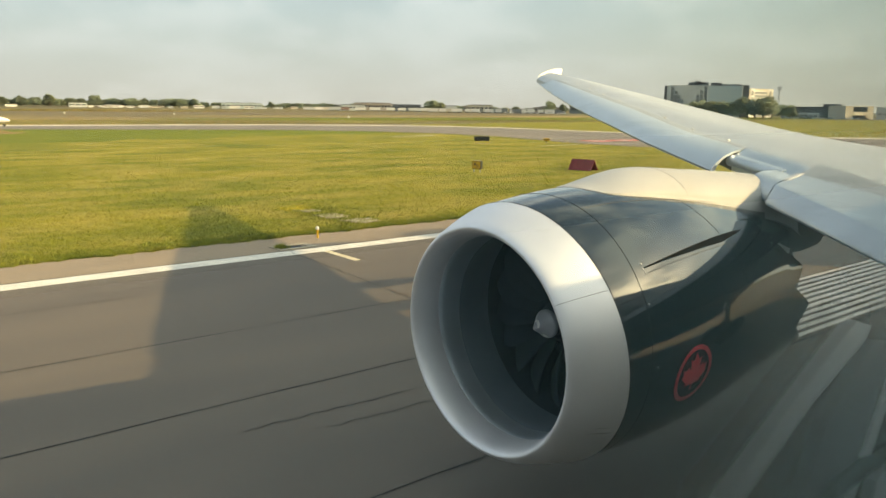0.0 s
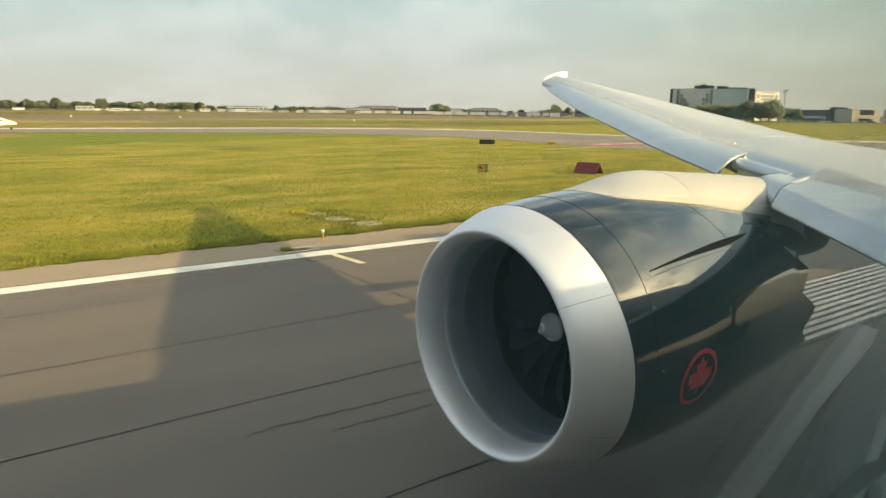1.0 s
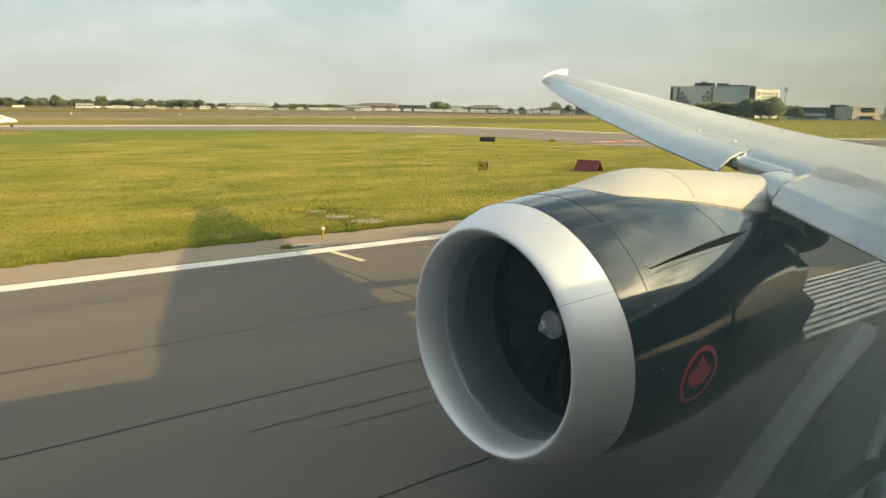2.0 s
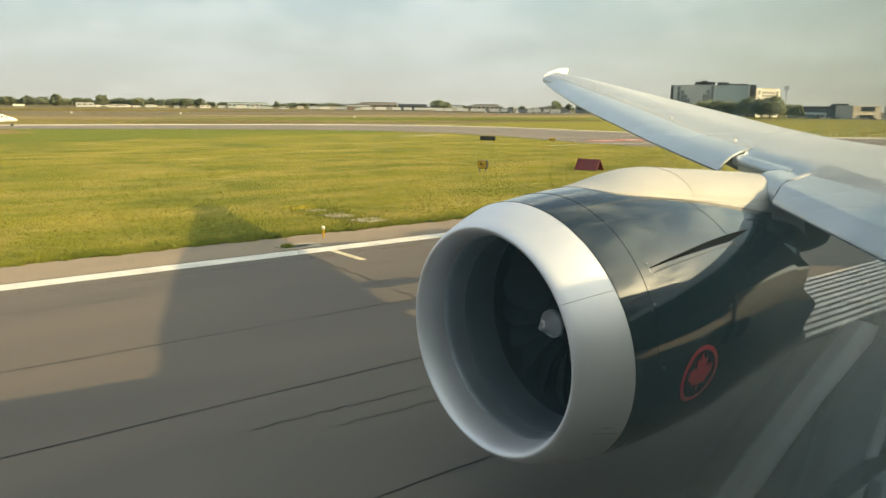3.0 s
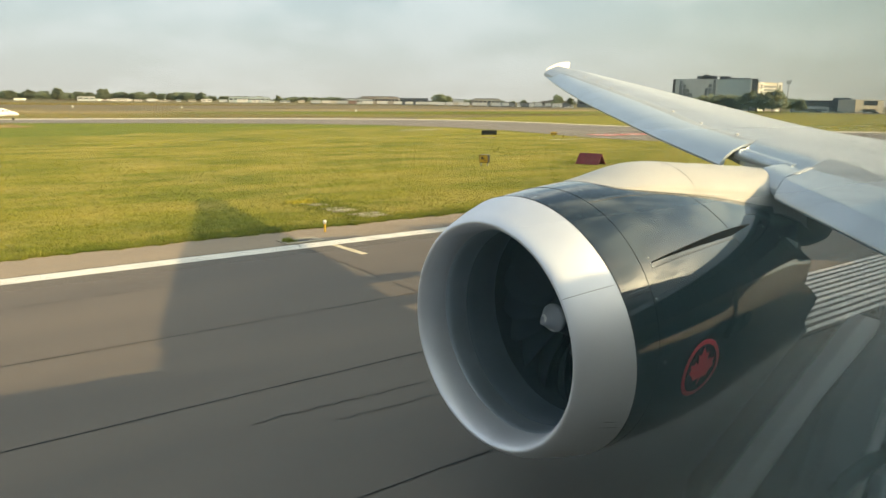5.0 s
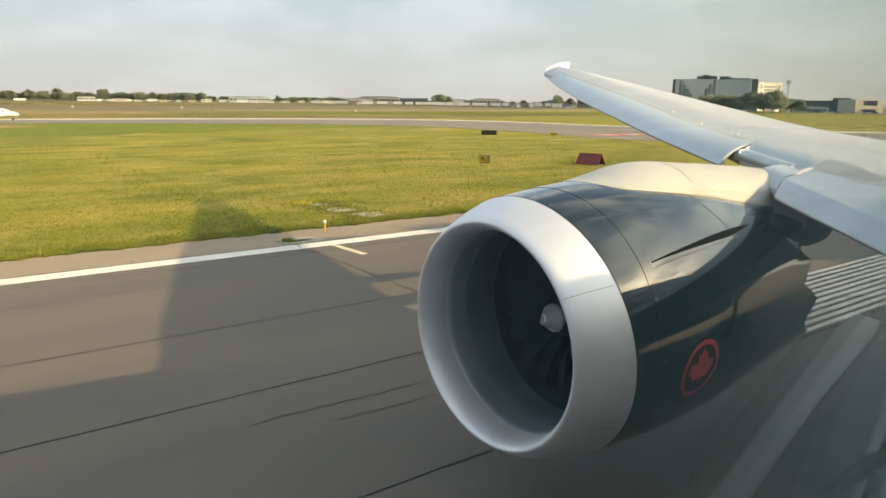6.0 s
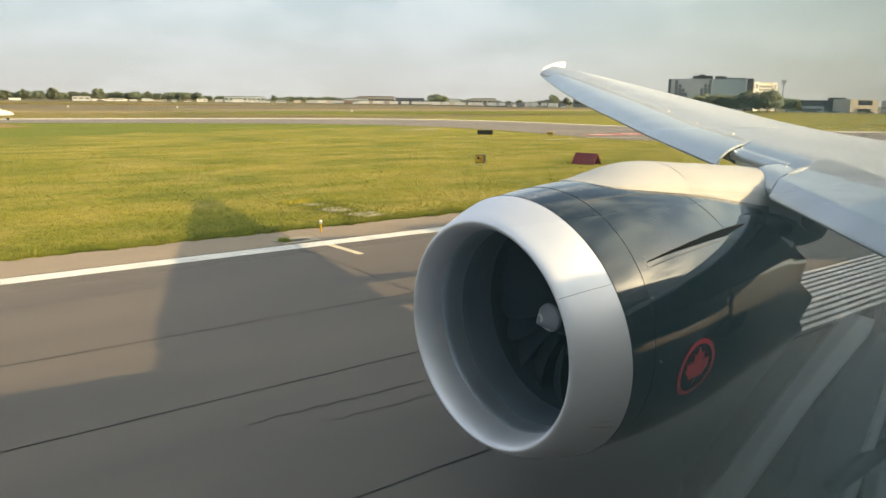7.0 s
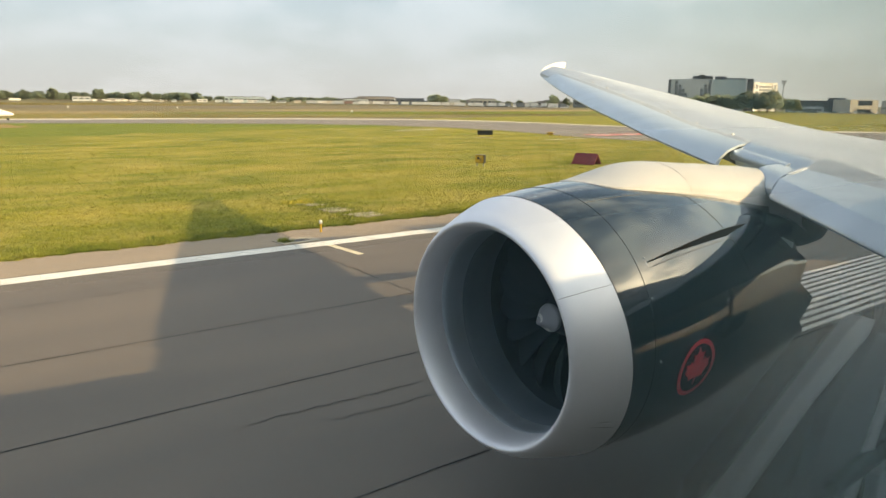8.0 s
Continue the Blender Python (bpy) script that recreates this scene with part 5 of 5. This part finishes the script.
M["panel_blue"] = mat("panel_blue", (0.46, 0.53, 0.53), 0.4, scale=0.05)
hotel()

# showroom with a cream portal, beside a grey hall
show = facing("showroom", 64.4, 640, "dark-fronted showroom with a low grey wall", "building")
block(show, "wall", -21, 19.5, 0, 25, -0.3, 8.6, "panel_dark")
block(show, "low_wall", -23.5, 3.0, -1.2, 0, -0.3, 4.4, "panel_pale", 0, "pale low wall")
block(show, "roof", -21.3, 19.8, -0.2, 25.2, 8.6, 8.9, "roof_grey")
block(show, "roof_plant", 5.0, 17.0, 3, 10, 8.9, 11.0, "panel_dark", 0, "dark roof plant")
block(show, "lit_sign", 12.0, 16.5, -0.12, -0.02, 6.8, 8.0, "red_paint", 0, "small red sign")
for k in range(7):
    block(show, "window", -19.5 + k * 3.1, -17.2 + k * 3.1, -1.28, -1.18, 1.0, 2.8, "glass_dark")
portal = facing("portal_building", 67.0, 632, "cream portal building with a dark glazed middle", "building")
portal.matrix_world = Matrix.Translation(spot(67.0, 632)) @ pose(0, 0, 0, 0, 0, -27)
block(portal, "wall", -11.5, 11.5, 0, 18, -0.3, 9.6, "panel_cream")
block(portal, "window", -5, 6.4, -0.1, 0.05, 5.6, 9.0, "glass_dark")
block(portal, "door", -5.2, 5.6, -0.1, 0.05, 0, 2.8, "glass_dark", 0, "dark glazed entrance")
block(portal, "canopy", -5, 6, -1.4, 0, 3.0, 3.4, "panel_cream")
grey = facing("grey_hall", 70.6, 650, "long grey hall with a row of small windows", "building")
block(grey, "wall", -30, 30, 0, 30, -0.3, 8.8, "panel_pale")
block(grey, "roof", -30.3, 30.3, -0.3, 30.3, 8.8, 9.1, "roof_grey")
for k in range(16):
    block(grey, "window", -29 + k * 3.7, -26.6 + k * 3.7, -0.06, 0.04, 3.2, 4.6, "glass_dark")

mast = facing("floodlight_mast", 62.1, 620, "tall grey lattice mast with lamps at the top", "mast")
bm = bmesh.new()
for x in (-0.5, 0.5):
    tube(bm, [(x, 0, -0.2), (x * 0.5, 0, 22)], 0.16, 6)
for k in range(10):
    tube(bm, [(-0.5 + 0.025 * k, 0, 2 * k), (0.5 - 0.025 * k, 0, 2 * k + 2)], 0.08, 4)
part("lattice", bm, M["steel"], mast)
for k in range(6):
    block(mast, "lamp", -1.6 + (k % 3) * 1.2, -0.8 + (k % 3) * 1.2, -0.4, 0.4, 20.4 + (k // 3) * 1.6, 21.4 + (k // 3) * 1.6, "panel_grey")

# low halls and warehouses along the horizon
SHEDS = [
    (9.3, 10.0, 1180, 3.0, "panel_white", "low white shed among trees", 0), (13.0, 14.1, 1170, 6.0, "panel_pale", "pale low shed among trees", 3), (15.2, 16.2, 1180, 4.0, "panel_white", "white low shed along the horizon", 4),
    (22.8, 25.6, 1190, 8.0, "panel_blue", "pale blue-grey hall with windows", 9),
    (31.2, 33.0, 980, 7.0, "panel_pale", "pale low hall with windows", 6), (32.2, 34.9, 1000, 10.0, "panel_tan", "large brown-grey hall with a flat roof", 11),
    (35.0, 37.1, 955, 8.0, "panel_slate", "slate-blue flat-roofed hall with windows", 7), (40.5, 42.4, 900, 8.5, "panel_cream", "cream two-storey office with windows", 6),
    (45.4, 47.6, 960, 6.5, "panel_tan", "brown low hall with windows", 7), (48.0, 53.8, 880, 8.0, "panel_grey", "grey low hall behind the wing", 8), (14.0, 19.0, 1500, 9.5, "panel_white", "long white far shed", 0)]
rng = random.Random(77)
b = 29.6
while b < 50:
    w = rng.uniform(0.3, 1.3)
    wall = rng.choice(("panel_white", "panel_pale", "panel_cream", "panel_tan", "panel_grey", "panel_pale"))
    SHEDS.append((b, b + w, rng.uniform(960, 1120), rng.uniform(3.5, 8.5), wall, "small plain shed along the horizon", rng.choice((0, 3, 4, 5))))
    b += w + rng.uniform(-0.1, 0.5)
rng = random.Random(31)
b = 14.2
while b < 29.5:
    w = rng.uniform(0.25, 0.8)
    SHEDS.append((b, b + w, rng.uniform(1140, 1180), rng.uniform(2.2, 4.4), rng.choice(("panel_white", "panel_white", "panel_pale", "panel_cream")), "small white shed along the horizon", rng.choice((0, 2, 3))))
    b += w + rng.uniform(0.05, 0.55)
for b0, b1, d, h, wall, label, wins in SHEDS:
    shed(b0, b1, d, h, wall, label, wins=wins, depth=14)


# trailers parked in front of the halls
def trailer(bearing, d, material, length=13.0):
    r = facing("trailer", bearing, d, "parked white box trailer" if material == "panel_white" else "parked coloured box trailer", "trailer", "parked trailers")
    block(r, "box", -length / 2, length / 2, 0, 2.6, 1.0, 4.2, material, 0.08)
    block(r, "chassis", -length / 2 + 0.5, length / 2 - 0.5, 0.5, 2.1, 0.6, 1.0, "panel_dark")
    for x in (-length / 2 + 1.6, -length / 2 + 2.9, length / 2 - 2):
        bm = bmesh.new()
        bmesh.ops.create_cone(bm, cap_ends=True, segments=14, radius1=0.5, radius2=0.5, depth=0.3, matrix=Matrix.Translation((x, 0.4, 0.5)) @ pose(0, 0, 0, 90))
        part("wheel", bm, M["tar"], r)


rng = random.Random(41)
b = 38.0
while b < 47.6:
    trailer(b, rng.uniform(780, 815), rng.choice(("panel_white", "panel_white", "panel_white", "panel_grey", "panel_cream")), rng.uniform(4.5, 10))
    b += rng.uniform(0.3, 0.75)
b = 28.9
while b < 38:
    trailer(b, rng.uniform(900, 940), rng.choice(("panel_white", "panel_white", "panel_white", "panel_pale", "brick")), rng.uniform(9, 14))
    b += rng.uniform(0.7, 1.3)


# parked cars
def car(at, turn, paint):
    r = root("car", at, "small parked car in front of the far halls", "car", "parked cars", turn)
    prof = [(-2.1, 0.35), (-2.15, 0.75), (-1.9, 0.95), (-1.2, 1.0), (-0.75, 1.42), (0.75, 1.45), (1.35, 1.0), (2.0, 0.9), (2.15, 0.6), (2.1, 0.35)]
    part("body", loft([[(x, y, z) for x, z in prof] for y in (-0.85, 0.85)], caps=True), M[paint], r, smooth=False)
    part("window", boxes(((-0.65, -0.88, 1.02), (0.85, -0.855, 1.36))), M["glass_dark"], r, smooth=False)
    for x in (-1.35, 1.35):
        for y in (-0.8, 0.8):
            bm = bmesh.new()
            bmesh.ops.create_cone(bm, cap_ends=True, segments=14, radius1=0.33, radius2=0.33, depth=0.2, matrix=Matrix.Translation((x, y, 0.3)) @ pose(0, 0, 0, 90))
            part("wheel", bm, M["tar"], r)
    return r


base = [car((0, 0, 0), 0, p) for p in ("panel_white", "panel_dark", "panel_grey")]
rng = random.Random(9)
for k in range(46):
    b = 41.5 + k * 0.185 if k < 34 else 63.2 + (k - 34) * 0.42
    d = rng.uniform(760, 800) if k < 34 else rng.uniform(610, 622)
    m = Matrix.Translation(spot(b, d) - Vector((0, 0, 0.06))) @ pose(0, 0, 0, 0, 0, -b + rng.choice((0, 0, 180, 90)))
    p = base[0] if rng.random() < 0.6 else base[1 + k % 2]
    if k < 3:
        base[k].matrix_world = m
    else:
        copy_thing(p, m)

# small white marker boards in the far field
for k, (b, d) in enumerate(((12.7, 410), (19.6, 400), (31.8, 330))):
    r = facing("marker_board", b, d, "small white marker board on a stake", "marker", "field markers")
    block(r, "board", -0.4, 0.4, 0, 0.1, 0.6, 1.4, "panel_white", 0.02)
    block(r, "stake", -0.06, 0.06, 0.1, 0.2, -0.1, 1.5, "steel")

# lamp posts along the far road
def lamp_post(bearing, d, h):
    r = facing("street_lamp", bearing, d, "slim grey street lamp post", "street lamp", "far street lamps")
    bm = bmesh.new()
    tube(bm, [(0, 0, -0.1), (0, 0, h), (0.4, 0, h + 0.25), (1.6, 0, h + 0.4)], 0.1, 6)
    part("pole", bm, M["steel"], r)
    block(r, "lamp_head", 1.3, 2.1, -0.15, 0.15, h + 0.3, h + 0.5, "panel_grey")


for b in (34.6, 36.0, 39.4, 42.2, 43.5, 44.8, 46.2, 57.9, 59.95, 66.5):
    lamp_post(b, 800 if b < 50 else 590, 11)

# ---- grass: tufts of blades, thick along the paving ----
def tufts(name, count, seed, place, size, label, material="blade"):
    rg = np.random.default_rng(seed)
    cx, cy = place(rg, count)
    dist = np.hypot(cx, cy)
    verts, faces = [], []
    n = 4
    h = size(rg, cx, cy)
    allv = []
    for k in range(n):
        a = rg.uniform(0, 2 * np.pi, count)
        lean = rg.uniform(0.2, 1.1, count) * h
        w = h * rg.uniform(0.09, 0.22, count)
        px, py = cx + rg.normal(0, 0.4, count) * h, cy + rg.normal(0, 0.4, count) * h
        v = np.empty((count, 3, 3))
        v[:, 0] = np.stack([px - np.sin(a) * w, py + np.cos(a) * w, np.full(count, -0.02)], -1)
        v[:, 1] = np.stack([px + np.sin(a) * w, py - np.cos(a) * w, np.full(count, -0.02)], -1)
        v[:, 2] = np.stack([px + np.cos(a) * lean, py + np.sin(a) * lean, h * rg.uniform(0.6, 1.1, count)], -1)
        allv.append(v.reshape(-1, 3))
    vv = np.concatenate(allv)
    me = bpy.data.meshes.new(name)
    me.vertices.add(len(vv))
    me.vertices.foreach_set("co", vv.ravel())
    nf = len(vv) // 3
    me.loops.add(nf * 3)
    me.loops.foreach_set("vertex_index", np.arange(nf * 3, dtype=np.int32))
    me.polygons.add(nf)
    me.polygons.foreach_set("loop_start", np.arange(0, nf * 3, 3, dtype=np.int32))
    me.update(calc_edges=True)
    me.materials.append(M[material])
    return tagged(new(name, me), label, "grass", kind="stuff")


def edge_place(rg, c):
    x = rg.uniform(-2, 45, c)
    wob = 0.07 * np.sin(x * 1.3) + 0.07 * np.sin(x * 3.7 + 1) + 0.08 * np.sin(x * 7.9) + 0.05 * np.sin(x * 17.3)
    return x, 29.6 + wob + rg.exponential(0.4, c)


def field_place(rg, c):
    b = np.radians(rg.uniform(5, 56, c))
    near = 29.9 / np.cos(b)
    u = rg.uniform(0, 1, c)
    d = 1 / (1 / near * (1 - u) + 1 / 150 * u)
    d = np.maximum(d, near + 0.05)
    return d * np.sin(b), d * np.cos(b)


tufts("edge_grass", 42000, 1, edge_place, lambda rg, x, y: (0.055 + np.minimum(rg.exponential(0.025, len(x)), 0.1)) * (0.9 + 0.35 * np.maximum(0, np.sin(x * 2.1) * np.sin(x * 0.7 + 1) + 0.4 * np.sin(x * 5.3))), "uneven fringe of taller grass along the paving", "green_blade")
tufts("meadow_grass", 130000, 2, field_place, lambda rg, x, y: (0.022 + np.minimum(rg.exponential(0.016, len(x)), 0.07)) * (0.7 + np.minimum(np.hypot(x, y), 90) / 110), "short mown grass with clumps and clover")

tufts("drain_weeds", 130, 3, lambda rg, c: (13.7 + rg.normal(0, 0.09, c), 27.3 + rg.normal(0, 0.12, c)), lambda rg, x, y: rg.uniform(0.05, 0.2, len(x)), "straggling weeds round the sunken drain", "green_blade")

def weed_place(seed):
    def place(rg, c):
        b = np.radians(rg.uniform(6, 58, c))
        d = 222 + rg.exponential(130, c)
        x, y = d * np.sin(b), d * np.cos(b)
        keep = np.sin(x * 0.021 + seed) + np.sin(y * 0.055 + 2 * seed + x * 0.006) + rg.normal(0, 0.4, c) > 0.3
        y = np.where(keep & (y > 217), y, 560 + rg.uniform(0, 200, c))
        return x, y
    return place


tufts("tall_weeds", 30000, 21, weed_place(0.5), lambda rg, x, y: rg.uniform(0.1, 0.32, len(x)), "tall dry tan weeds across the far field", "dry_grass")
tufts("tall_weeds", 26000, 22, weed_place(2.3), lambda rg, x, y: rg.uniform(0.12, 0.4, len(x)), "tall olive and brown weeds across the far field", "rough_grass")
tufts("slab_weeds", 900, 23, lambda rg, c: (20.2 + rg.normal(0, 0.75, c), 31.0 + rg.uniform(0, 7.5, c)), lambda rg, x, y: rg.uniform(0.05, 0.16, len(x)), "straggling weeds round the broken slabs", "green_blade")
tufts("yellow_weeds", 160, 24, lambda rg, c: (19.9 + rg.normal(0, 0.35, c), 37.4 + rg.normal(0, 0.4, c)), lambda rg, x, y: rg.uniform(0.08, 0.2, len(x)), "clump of yellow flowering weeds by the slabs", "yellow_flower")

# clover heads and yellow weeds
rg = np.random.default_rng(7)
fx, fy = field_place(rg, 3400)
keep = (np.sin(fx * 0.35 + 1) * np.sin(fy * 0.5) + rg.normal(0, 0.5, len(fx))) > 0.35
verts, faces = [], []
for x, y in zip(fx[keep], fy[keep]):
    s, z = 0.009 + 0.0002 * math.hypot(x, y), rg.uniform(0.07, 0.13)
    i = len(verts)
    verts += [(x - s, y, z), (x, y - s, z), (x + s, y, z), (x, y + s, z), (x, y, z + s), (x, y, z - s)]
    faces += [(i, i + 1, i + 4), (i + 1, i + 2, i + 4), (i + 2, i + 3, i + 4), (i + 3, i, i + 4), (i + 1, i, i + 5), (i + 2, i + 1, i + 5), (i + 3, i + 2, i + 5), (i, i + 3, i + 5)]
me = bpy.data.meshes.new("clover_heads")
me.from_pydata([tuple(map(float, v)) for v in verts], [], faces)
me.materials.append(M["flower"])
tagged(new("clover_heads", me), "scattered white and yellow flower heads in the grass", "flowers", kind="stuff")
